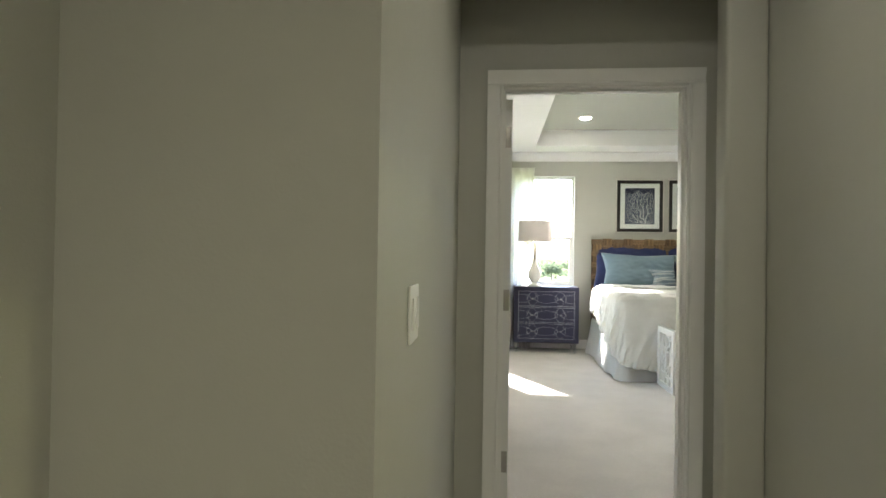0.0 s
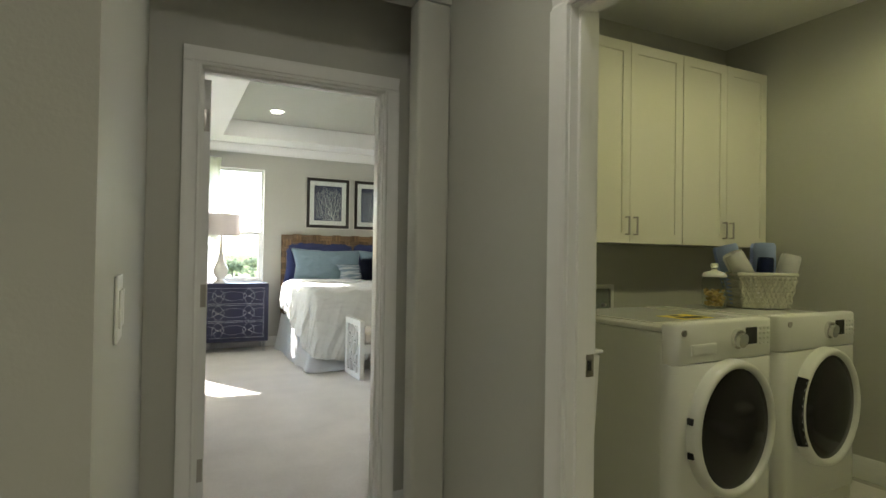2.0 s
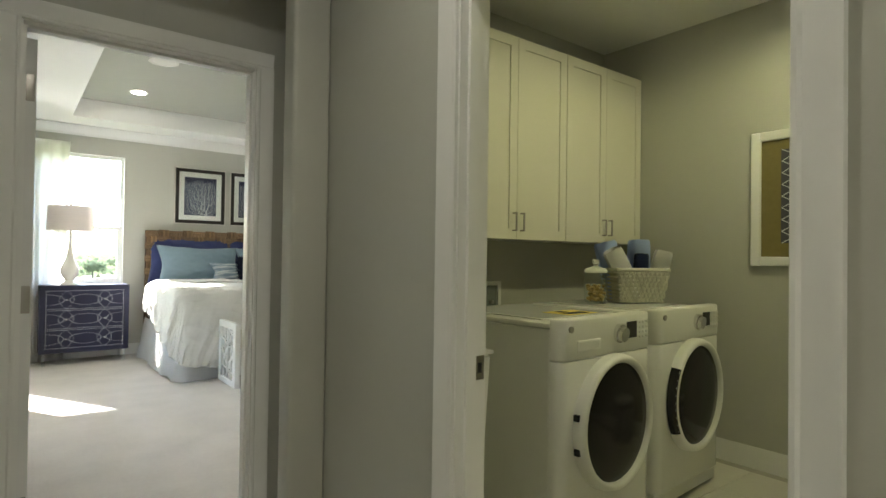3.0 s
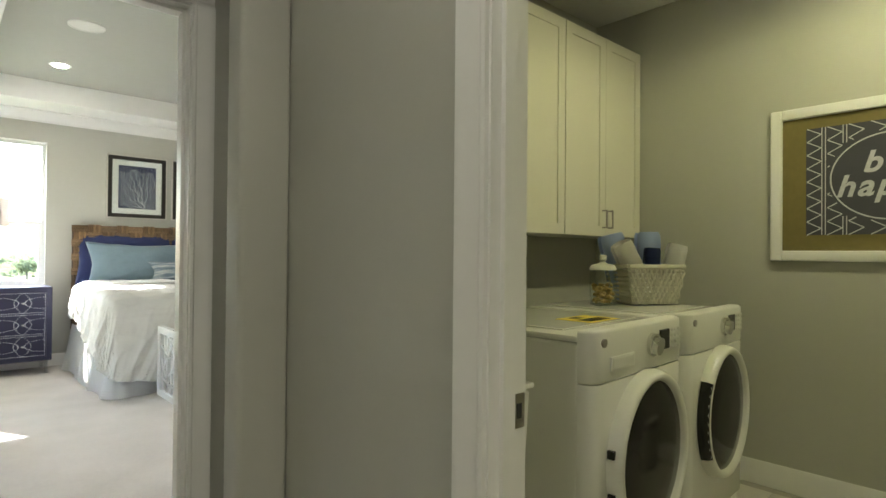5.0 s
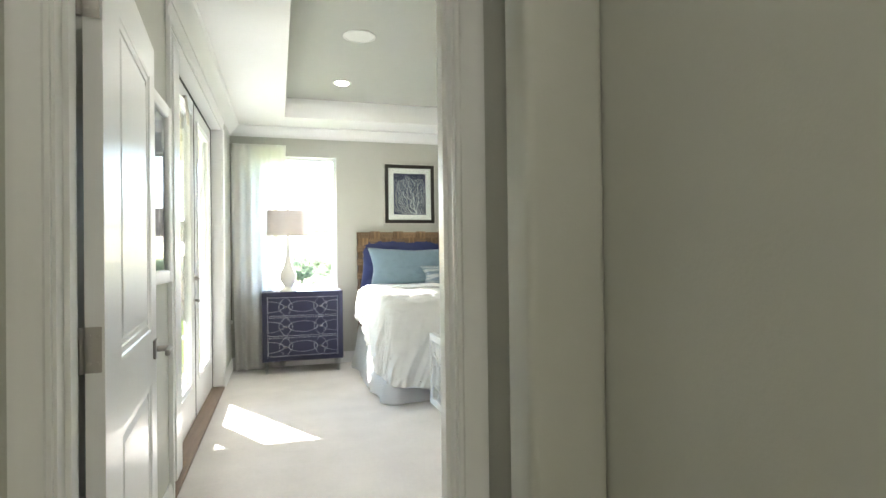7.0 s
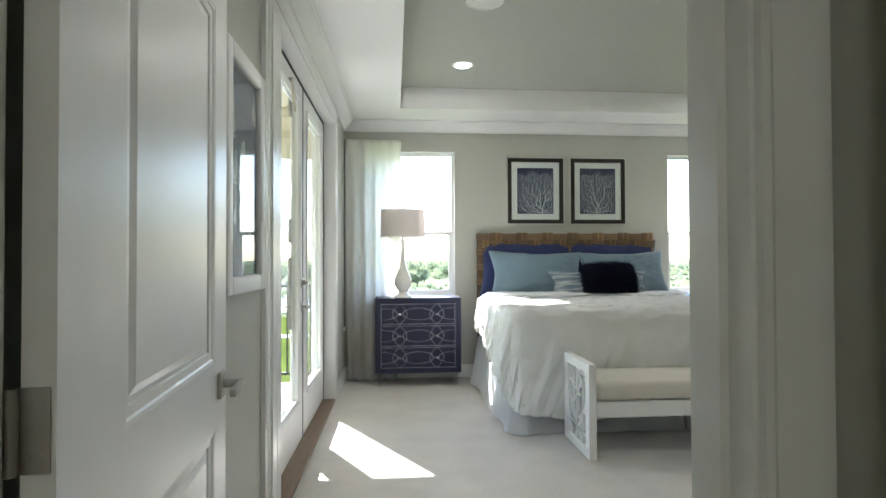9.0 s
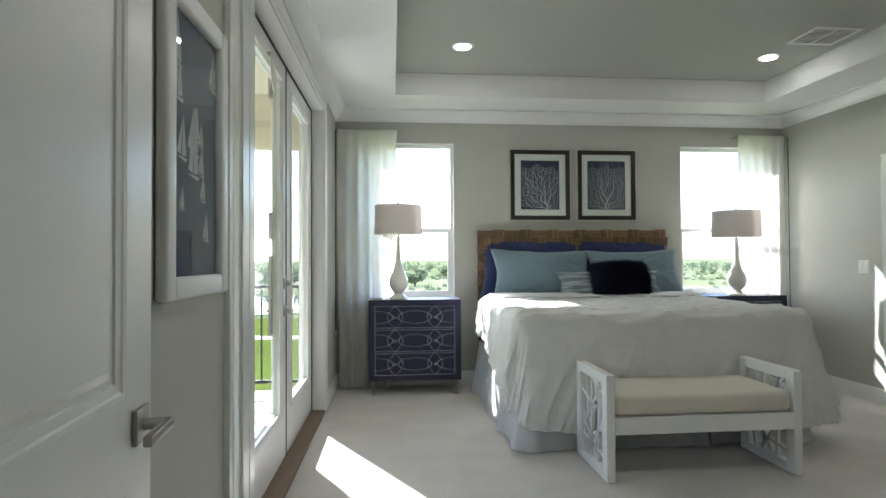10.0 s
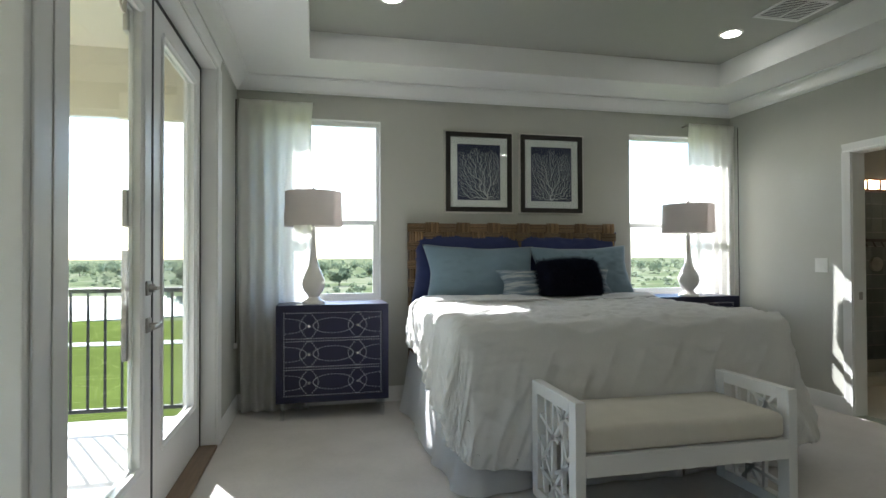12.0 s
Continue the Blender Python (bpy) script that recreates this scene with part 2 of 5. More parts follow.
def lathe(profile, n=32, at=(0, 0, 0)):
    bm = bmesh.new()
    rings = []
    for r, z in profile:
        rings.append([bm.verts.new((at[0] + max(r, 1e-4) * math.cos(2 * math.pi * i / n), at[1] + max(r, 1e-4) * math.sin(2 * math.pi * i / n), at[2] + z)) for i in range(n)])
    for a, b in zip(rings, rings[1:]):
        for i in range(n):
            bm.faces.new((a[i], a[(i + 1) % n], b[(i + 1) % n], b[i]))
    for ring, flip in ((rings[0], True), (rings[-1], False)):
        bm.faces.new(ring[::-1] if flip else ring)
    return bm


def sweep(profile, p0, p1, out, up=(0, 0, 1)):
    """A moulding: profile points (out, up) carried straight from p0 to p1."""
    bm = bmesh.new()
    p0, p1, out, up = Vector(p0), Vector(p1), Vector(out), Vector(up)
    a = [bm.verts.new(p0 + out * u + up * w) for u, w in profile]
    b = [bm.verts.new(p1 + out * u + up * w) for u, w in profile]
    n = len(profile)
    for i in range(n):
        bm.faces.new((a[i], a[(i + 1) % n], b[(i + 1) % n], b[i]))
    bm.faces.new(a[::-1])
    bm.faces.new(b)
    bmesh.ops.recalc_face_normals(bm, faces=bm.faces)
    return bm


def sheet(nu, nv, f):
    bm = bmesh.new()
    g = [[bm.verts.new(f(i / nu, j / nv)) for j in range(nv + 1)] for i in range(nu + 1)]
    for i in range(nu):
        for j in range(nv):
            bm.faces.new((g[i][j], g[i + 1][j], g[i + 1][j + 1], g[i][j + 1]))
    return bm


def ob_of(name, bm, material, smooth=None):
    me = bpy.data.meshes.new(name)
    bmesh.ops.recalc_face_normals(bm, faces=bm.faces)
    bm.to_mesh(me)
    bm.free()
    me.materials.append(material)
    if smooth is not None:
        me.polygons.foreach_set("use_smooth", [True] * len(me.polygons))
        if smooth < 170:
            me.set_sharp_from_angle(angle=radians(smooth))
    return new(name, me)


def part(name, bm, material, parent, label="", smooth=None):
    ob = ob_of(name, bm, material, smooth)
    ob.parent = parent
    if label:
        tagged(ob, label=label)
    return ob


def thing(name, label, category, m=None, group=""):
    ob = new(name)
    ob.empty_display_size = 0.1
    ob.matrix_world = m or Matrix()
    return tagged(ob, label, category, group)


def structure(name, bm, material, label="", smooth=None, m=None):
    ob = ob_of(name, bm, material, smooth)
    if m:
        ob.matrix_world = m
    return tagged(ob, label, kind="structure")


def piece(name, me, parent, m=None):
    ob = new(name, me)
    ob.parent = parent
    if m:
        ob.matrix_basis = m
    return ob

# ---- the plan, in metres ----
LW = pose(-0.10, 8.30, 0, 0, 0, -0.5)        # the outer wall: x into the room, y along it from the corner
LX, RX, BY, DY0, DY1 = -0.10, 4.60, 8.30, 2.83, 2.95
SOF, TOP = 2.74, 2.945
HL, HR, HR2 = -0.205, 0.978, 1.083             # hall walls
L0, L1 = 0.81, 1.665                         # laundry opening
LXR, LBY = 3.56, 3.08                        # laundry far walls
HTOP = 2.66

# floors
structure("floor_bedroom", boxes((-0.335, RX, DY0, BY, -0.12, 0)), M_CARPET, "pale grey cut-pile carpet across the bedroom")
structure("floor_hall", boxes((-1.0, HR2 - 0.05, -2.2, DY0, -0.12, 0)), M_CARPET, "pale grey carpet in the hall")
floor_l = structure("floor_laundry", boxes((HR2 - 0.05, LXR + 0.1, -0.6, LBY, -0.12, -0.004)), M_GROUT, "pale square floor tiles in the laundry")

# bedroom walls
w_b = bmesh.new()
WL, WR = (0.17, 1.08), (3.47, 4.38)          # windows in the bed wall
WZ0, WZ1 = 0.86, 2.42
for r in ((LX - 0.3, WL[0], BY, BY + 0.2, -0.1, TOP), (WL[1], WR[0], BY, BY + 0.2, -0.1, TOP), (WR[1], RX + 0.12, BY, BY + 0.2, -0.1, TOP),
          (WL[0], WL[1], BY, BY + 0.2, -0.1, WZ0), (WL[0], WL[1], BY, BY + 0.2, WZ1, TOP),
          (WR[0], WR[1], BY, BY + 0.2, -0.1, WZ0), (WR[0], WR[1], BY, BY + 0.2, WZ1, TOP)):
    addbox(w_b, *r)
structure("wall_north", w_b, M_WALL, "greige painted bedroom wall with two tall windows")
FD0, FD1, FDZ = 4.80 - BY, 7.378 - BY, 2.50  # french-door opening along the outer wall
w_l = boxes((-0.2, 0, DY0 - BY, FD0, -0.1, TOP), (-0.2, 0, FD1, 0, -0.1, TOP), (-0.2, 0, FD0, FD1, FDZ, TOP))
structure("wall_west", w_l, M_WALL, "greige painted outer wall with double glass doors", m=LW)
B0, B1, BZ = 6.17, 6.99, 2.045               # bathroom doorway
structure("wall_east", boxes((RX, RX + 0.12, DY1, B0 - 0.015, -0.1, TOP), (RX, RX + 0.12, B1 + 0.015, BY, -0.1, TOP), (RX, RX + 0.12, B0 - 0.015, B1 + 0.015, BZ + 0.015, TOP)), M_WALL, "greige painted wall with the bathroom doorway")
D0, D1, DZ = -0.005, 0.795, 2.045            # bedroom doorway
structure("wall_south", boxes((HL - 0.12, D0 - 0.015, DY0, DY1, -0.1, TOP), (D1 + 0.015, HR2, DY0, DY1, -0.1, TOP), (HR2 - 0.1, HR2, DY1, LBY + 0.12, -0.1, TOP), (D0 - 0.015, D1 + 0.015, DY0, DY1, DZ + 0.015, TOP),
                              (HR2, RX, LBY + 0.004, LBY + 0.12, -0.1, TOP)), M_WALL, "greige painted wall round the bedroom door")

# ceiling: raised middle, lower border
TX0, TX1, TY0, TY1 = 0.49, 4.03, 3.55, 7.75
structure("ceiling_border", boxes((LX - 0.3, TX0, DY1, BY, SOF, TOP + 0.1), (TX1, RX, LBY + 0.12, BY, SOF, TOP + 0.1), (TX0, HR2, DY1, TY0, SOF, TOP + 0.1), (HR2, TX1, LBY + 0.12, TY0, SOF, TOP + 0.1),
                                  (TX0, TX1, TY1, BY, SOF, TOP + 0.1)), M_CEIL, "white lowered ceiling border round the tray")
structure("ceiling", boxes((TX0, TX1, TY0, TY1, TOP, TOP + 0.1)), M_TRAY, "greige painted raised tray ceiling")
structure("ceiling_hall", boxes((-1.0, HR2, -2.2, DY0, 2.82, 2.9)), M_CEIL, "white hall ceiling")
structure("ceiling_laundry", boxes((HR2, LXR + 0.1, -0.6, LBY, 2.82, 2.92)), M_CEIL, "white laundry ceiling")
structure("roof_slab", boxes((-1.2, 6.9, -2.4, 8.6, TOP + 0.102, TOP + 0.25)), M_CEIL, "plain slab above the rooms")

CROWN = [(0, 0), (0.012, 0), (0.016, 0.018), (0.03, 0.03), (0.05, 0.055), (0.078, 0.078), (0.085, 0.095), (0.10, 0.10), (0.10, 0.112), (0, 0.112)]
CZ = SOF - 0.113
for nm, p0, p1, out in (("crown_moulding_north", (LX, BY, CZ), (RX, BY, CZ), (0, -1, 0)), ("crown_moulding_east", (RX, DY1, CZ), (RX, BY, CZ), (-1, 0, 0))):
    structure(nm, sweep(CROWN, p0, p1, out), M_TRIM, "white stepped crown moulding", 40)
structure("crown_moulding_west", sweep(CROWN, (0, DY1 - BY, CZ), (0, 0, CZ), (1, 0, 0)), M_TRIM, "white stepped crown moulding", 40, LW)
BASE = [(0, 0), (0.016, 0), (0.016, 0.095), (0.011, 0.108), (0.011, 0.118), (0.005, 0.13), (0, 0.13)]
for nm, p0, p1, out in (("baseboard_north", (LX + 0.01, BY, 0), (RX, BY, 0), (0, -1, 0)), ("baseboard_east", (RX, B1 + 0.075, 0), (RX, BY - 0.018, 0), (-1, 0, 0)),
                        ("baseboard_east_near", (RX, DY1, 0), (RX, B0 - 0.075, 0), (-1, 0, 0)),
                        ("baseboard_laundry_back", (HR2, LBY, 0), (LXR, LBY, 0), (0, -1, 0)), ("baseboard_laundry", (LXR, -0.6, 0), (LXR, LBY - 0.018, 0), (-1, 0, 0)),
                        ("baseboard_hall", (HL, 1.10, 0), (HL, DY0, 0), (1, 0, 0)), ("baseboard_hall_east", (HR, L1 + 0.09, 0), (HR, 2.48, 0), (-1, 0, 0)),
                        ("baseboard_vestibule", (0.87, DY0, 0), (1.0, DY0, 0), (0, -1, 0))):
    structure(nm, sweep(BASE, p0, p1, out), M_TRIM, "white moulded baseboard", 40)
for nm, a, b in (("baseboard_west", FD1 + 0.085, -0.018), ("baseboard_west_near", DY1 - BY, FD0 - 0.085)):
    structure(nm, sweep(BASE, (0, a, 0), (0, b, 0), (1, 0, 0)), M_TRIM, "white moulded baseboard", 40, LW)

# hall
structure("hall_wall_west", boxes((HL - 0.12, HL, 1.08, DY0, -0.1, 2.82), (-0.70, HL - 0.12, 1.08, 1.20, -0.1, 2.82), bevel=0.0), M_WALL, "greige painted hall wall")
structure("hall_wall_alcove", boxes((-0.82, -0.70, -2.2, 1.20, -0.1, 2.82)), M_WALL, "greige painted wall beside the hall recess")
structure("hall_wall_rear", boxes((-0.70, HR2, -2.2, -2.08, -0.1, 2.82)), M_WALL, "plain greige wall closing the hall")
structure("hall_wall_east", boxes((HR, HR2, L1 + 0.015, DY0, -0.1, 2.82), (HR, HR2, -2.08, L0 - 0.015, -0.1, 2.82), (HR, HR2, L0 - 0.015, L1 + 0.015, DZ + 0.015, 2.82)), M_WALL, "greige painted hall wall with the laundry doorway")
bull = bmesh.new()
addbox(bull, 0.822, HR, 2.48, 2.585, -0.1, 2.37, bevel=0.018, seg=4)
addbox(bull, HL, HR, 2.48, 2.585, 2.37, 2.82)
structure("hall_opening", bull, M_WALL, "greige plaster pier and header with rounded edges", 50)

# laundry walls
structure("laundry_wall_north", boxes((HR2, LXR + 0.1, LBY, LBY + 0.004, -0.1, 2.82)), M_WALL, "greige painted laundry wall behind the machines")
structure("laundry_wall_east", boxes((LXR, LXR + 0.1, -0.6, LBY, -0.1, 2.82)), M_WALL, "greige painted laundry wall with a framed sign")
structure("laundry_wall_south", boxes((HR2, LXR + 0.1, -0.7, -0.6, -0.1, 2.82)), M_WALL, "plain greige wall closing the laundry")

# door linings and casings
CAS = [(0, 0), (0.012, 0.0), (0.014, 0.008), (0.010, 0.014), (0.012, 0.03), (0.018, 0.05), (0.020, 0.060), (0.020, 0.068), (0, 0.068)]


def casing(name, axis, plane, out, a, b, z, m=None, w=1.0):
    """Moulded casing round a door opening from a to b, on the wall plane."""
    bm = bmesh.new()
    prof = [(u, v * w) for u, v in CAS]

    def pt(s, h):
        return (plane, s, h) if axis == "x" else (s, plane, h)
    o = (out, 0, 0) if axis == "x" else (0, out, 0)
    wid = 0.068 * w
    for s, sg in ((a - 0.006, -1), (b + 0.006, 1)):
        side = (0, sg, 0) if axis == "x" else (sg, 0, 0)
        t = sweep(prof, pt(s, 0), pt(s, z + 0.006), o, side)
        me = bpy.data.meshes.new("t")
        t.to_mesh(me)
        bm.from_mesh(me)
        t.free()
    t = sweep(prof, pt(a - 0.006 - wid, z + 0.006), pt(b + 0.006 + wid, z + 0.006), o)
    me = bpy.data.meshes.new("t")
    t.to_mesh(me)
    bm.from_mesh(me)
    t.free()
    return structure(name, bm, M_TRIM, "white moulded door casing", 35, m)


casing("trim_bedroom_door_hall", "y", DY0, -1, D0, D1, DZ)
casing("trim_bedroom_door", "y", DY1, 1, D0, D1, DZ)
casing("trim_laundry_door", "x", HR, -1, L0, L1, DZ, w=1.1)
casing("trim_laundry_door_inside", "x", HR2, 1, L0, L1, DZ)
casing("trim_bathroom_door", "x", RX, -1, B0, B1, BZ)
casing("trim_glass_door", "x", 0, 1, FD0, FD1, FDZ, LW, 1.25)


def lining(name, axis, p0, p1, a, b, z, stop):
    """Door lining across the wall's thickness p0..p1 with a stop strip."""
    rows = [("jamb", (p0, p1, a - 0.015, a, 0, z)), ("jamb", (p0, p1, b, b + 0.015, 0, z)), ("head", (p0, p1, a - 0.015, b + 0.015, z, z + 0.015))]
    if stop:
        rows += [("stop", (stop, stop + 0.035, a, a + 0.011, 0, z)), ("stop", (stop, stop + 0.035, b - 0.011, b, 0, z)), ("stop", (stop, stop + 0.035, a + 0.011, b - 0.011, z - 0.011, z))]
    d = tagged(new(name), "white painted door lining with a stop", "door lining", kind="structure")
    for nm, r in rows:
        if axis == "y":
            r = (r[2], r[3], r[0], r[1], r[4], r[5])
        part(nm, boxes(r), M_TRIM, d)
    return d


lining("door_lining_bedroom", "y", DY0, DY1, D0, D1, DZ, DY0 + 0.04)
lining("door_lining_laundry", "x", HR, HR2, L0, L1, DZ, HR + 0.03)
lining("door_lining_bathroom", "x", RX, RX + 0.12, B0, B1, BZ, 0)


# ---- doors ----
def lever(parent, p, out, along, square=True, name="door_handle", lab="brushed nickel lever on a square rose"):
    p, out, along = Vector(p), Vector(out), Vector(along)
    bm = bmesh.new()
    up = Vector((0, 0, 1))
    h = 0.033
    c = p + out * 0.005
    lo = c - along * h - up * h - out * 0.005
    hi = c + along * h + up * h + out * 0.005
    addbox(bm, min(lo.x, hi.x), max(lo.x, hi.x), min(lo.y, hi.y), max(lo.y, hi.y), lo.z, hi.z, bevel=0.003)
    addcyl(bm, p + out * 0.01, p + out * 0.058, 0.011)
    lo, hi = p + out * 0.046 - up * 0.010 + along * 0.012, p + out * 0.062 + up * 0.010 - along * 0.115
    addbox(bm, min(lo.x, hi.x), max(lo.x, hi.x), min(lo.y, hi.y), max(lo.y, hi.y), lo.z, hi.z, bevel=0.004)
    return part(name, bm, M_STEEL, parent, lab, 40)


def door_leaf(name, label, w, h, panels):
    """A moulded panel door in the plane x = 0, from y = 0 to w, 40 mm thick."""
    d = tagged(new(name), label, "door", kind="structure")
    slab = bmesh.new()
    t = 0.019
    xs = sorted({0.0, w} | {v for q in panels for v in (q[0], q[1])})
    zs = sorted({0.008, h} | {v for q in panels for v in (q[2], q[3])})
    for y0, y1 in zip(xs, xs[1:]):
        for z0, z1 in zip(zs, zs[1:]):
            inside = any(q[0] - 1e-6 <= y0 and y1 <= q[1] + 1e-6 and q[2] - 1e-6 <= z0 and z1 <= q[3] + 1e-6 for q in panels)
            if not inside:
                addbox(slab, -t, t, y0, y1, z0, z1)
    part("door_slab", slab, M_DOOR, d)
    for y0, y1, z0, z1 in panels:
        bm = bmesh.new()
        addbox(bm, -0.008, 0.008, y0, y1, z0, z1)
        for sx in (-1, 1):
            prof = [(0, 0), (0, 0.03), (0.004, 0.028), (0.006, 0.012), (0.0095, 0.008), (0.0105, 0)]
            for p0, p1, up in (((y0, z0), (y1, z0), (0, 0, 1)), ((y0, z1), (y1, z1), (0, 0, -1)), ((y0, z0), (y0, z1), (0, 1, 0)), ((y1, z0), (y1, z1), (0, -1, 0))):
                s = sweep([(u, v) for u, v in prof], (sx * 0.008, p0[0], p0[1]), (sx * 0.008, p1[0], p1[1]), (sx, 0, 0), up)
                me = bpy.data.meshes.new("t")
                s.to_mesh(me)
                bm.from_mesh(me)
                s.free()
            i = 0.055
            r = bmesh.ops.create_cube(bm, size=1)
            for v in r["verts"]:
                far = v.co.x > 0
                k = i if far else i - 0.018
                v.co = (sx * (0.014 if far else 0.007), (y0 + k) if v.co.y < 0 else (y1 - k), (z0 + k) if v.co.z < 0 else (z1 - k))
        part("door_panel", bm, M_DOOR, d)
    return d


door = door_leaf("door_bedroom", "white two-panel bedroom door standing open against the wall", 0.875, 2.03,
                 [(0.20, 0.75, 1.015, 1.90), (0.20, 0.75, 0.24, 0.845)])
door.matrix_world = pose(0.020, DY1 + 0.024, 0, 0, 0, 4.1)
lever(door, (0.019, 0.81, 0.95), (1, 0, 0), (0, 1, 0))
lever(door, (-0.019, 0.81, 0.95), (-1, 0, 0), (0, 1, 0), name="door_handle_back")
for hz in (0.31, 1.075, 1.85):
    bm = bmesh.new()
    addbox(bm, -0.019, 0.014, -0.0035, -0.0005, hz - 0.05, hz + 0.05, bevel=0.0012)
    addcyl(bm, (-0.026, -0.006, hz - 0.05), (-0.026, -0.006, hz + 0.05), 0.0075, n=12)
    for sx in (-0.010, 0.006):
        for dz in (-0.03, 0.03):
            addcyl(bm, (sx, -0.0035, hz + dz), (sx, -0.0055, hz + dz), 0.004, n=8)
    part("hinge", bm, M_STEEL, door, "brushed nickel butt hinge", 40)
strike = thing("strike_plate", "brushed nickel strike plate set in the laundry door lining", "strike plate")
part("plate", boxes((HR + 0.068, HR + 0.104, L1 - 0.003, L1 - 0.0005, 0.895, 0.965), bevel=0.001), M_STEEL, strike)
# Thin black block on the plate paints the hole's shade.
part("latch_hole_shade", boxes((HR + 0.079, HR + 0.093, L1 - 0.0045, L1 - 0.003, 0.915, 0.945)), M_BLACK, strike)
hplate = thing("hinge_plate", "brushed nickel hinge leaf on the laundry door lining", "hinge")
bm = boxes((HR + 0.06, HR + 0.10, L0 + 0.0005, L0 + 0.003, 0.98, 1.08), bevel=0.001)
addcyl(bm, (HR + 0.113, L0 + 0.006, 0.98), (HR + 0.113, L0 + 0.006, 1.08), 0.007, n=12)
part("leaf", bm, M_STEEL, hplate)
bathstrike = thing("bathroom_strike_plate", "small dark strike plate in the bathroom door lining", "strike plate")
part("plate", boxes((RX + 0.05, RX + 0.085, B1 - 0.003, B1 - 0.0005, 0.90, 0.96), bevel=0.001), M_STEEL, bathstrike)

# french doors: local frame of the outer wall, leaves at x = FX
FX = -0.118
YM = 6.30 - BY                               # where the leaves meet
MU0, MU1 = 4.985 - BY, 5.245 - BY            # post between side light and leaves
fdf = tagged(new("door_glass_frame"), "white frame and brown threshold of the balcony doors", "door frame", kind="structure")
fdf.matrix_world = LW
part("jamb", boxes((-0.2, 0.0, FD0, FD0 + 0.012, 0, FDZ)), M_TRIM, fdf)
part("post", boxes((-0.2, -0.025, MU0, MU1 - 0.006, 0.024, FDZ - 0.012), (-0.0245, -0.016, MU0 + 0.03, MU0 + 0.125, 0.024, FDZ - 0.012), (-0.0245, -0.019, MU0 + 0.145, MU0 + 0.23, 0.024, FDZ - 0.012), bevel=0.003), M_TRIM, fdf)
part("jamb", boxes((-0.2, 0.0, FD1 - 0.012, FD1, 0, FDZ)), M_TRIM, fdf)
part("head", boxes((-0.2, 0.0, FD0 + 0.012, FD1 - 0.012, FDZ - 0.012, FDZ)), M_TRIM, fdf)
part("threshold", boxes((-0.2, 0.012, FD0 + 0.012, FD1 - 0.012, 0.0, 0.024), bevel=0.004), M_WOODSILL, fdf, "brown wooden threshold")
# Last strip, by the side light's post: black put in for the post's shade.
part("weather_seal_and_shade_strip", boxes((FX - 0.012, FX + 0.026, FD1 - 0.032, FD1 - 0.012, 0.024, FDZ - 0.012), (FX - 0.012, FX + 0.0215, MU1 - 0.0055, MU1 - 0.0005, 0.024, FDZ - 0.012), (FX - 0.012, FX + 0.026, MU1, FD1 - 0.0325, FDZ - 0.030, FDZ - 0.012), (FX - 0.012, FX + 0.0245, YM - 0.0125, YM + 0.0125, 0.03, FDZ - 0.031), (-0.105, -0.092, MU0 - 0.016, MU0 - 0.0005, 0.024, FDZ - 0.012)), M_BLACK, fdf)
SX = -0.075
sl = part("side_light", boxes((SX - 0.02, SX + 0.02, FD0 + 0.0125, FD0 + 0.03, 0.024, FDZ - 0.0125), (SX - 0.02, SX + 0.02, FD0 + 0.03, MU0 - 0.017, 0.024, 0.30), (SX - 0.02, SX + 0.02, FD0 + 0.03, MU0 - 0.017, FDZ - 0.14, FDZ - 0.0125)), M_DOOR, fdf, "narrow fixed side light")
pane_s = part("pane", boxes((SX - 0.003, SX + 0.003, FD0 + 0.03, MU0 - 0.017, 0.30, FDZ - 0.14)), M_GLASS, sl)
pane_s.visible_shadow = False


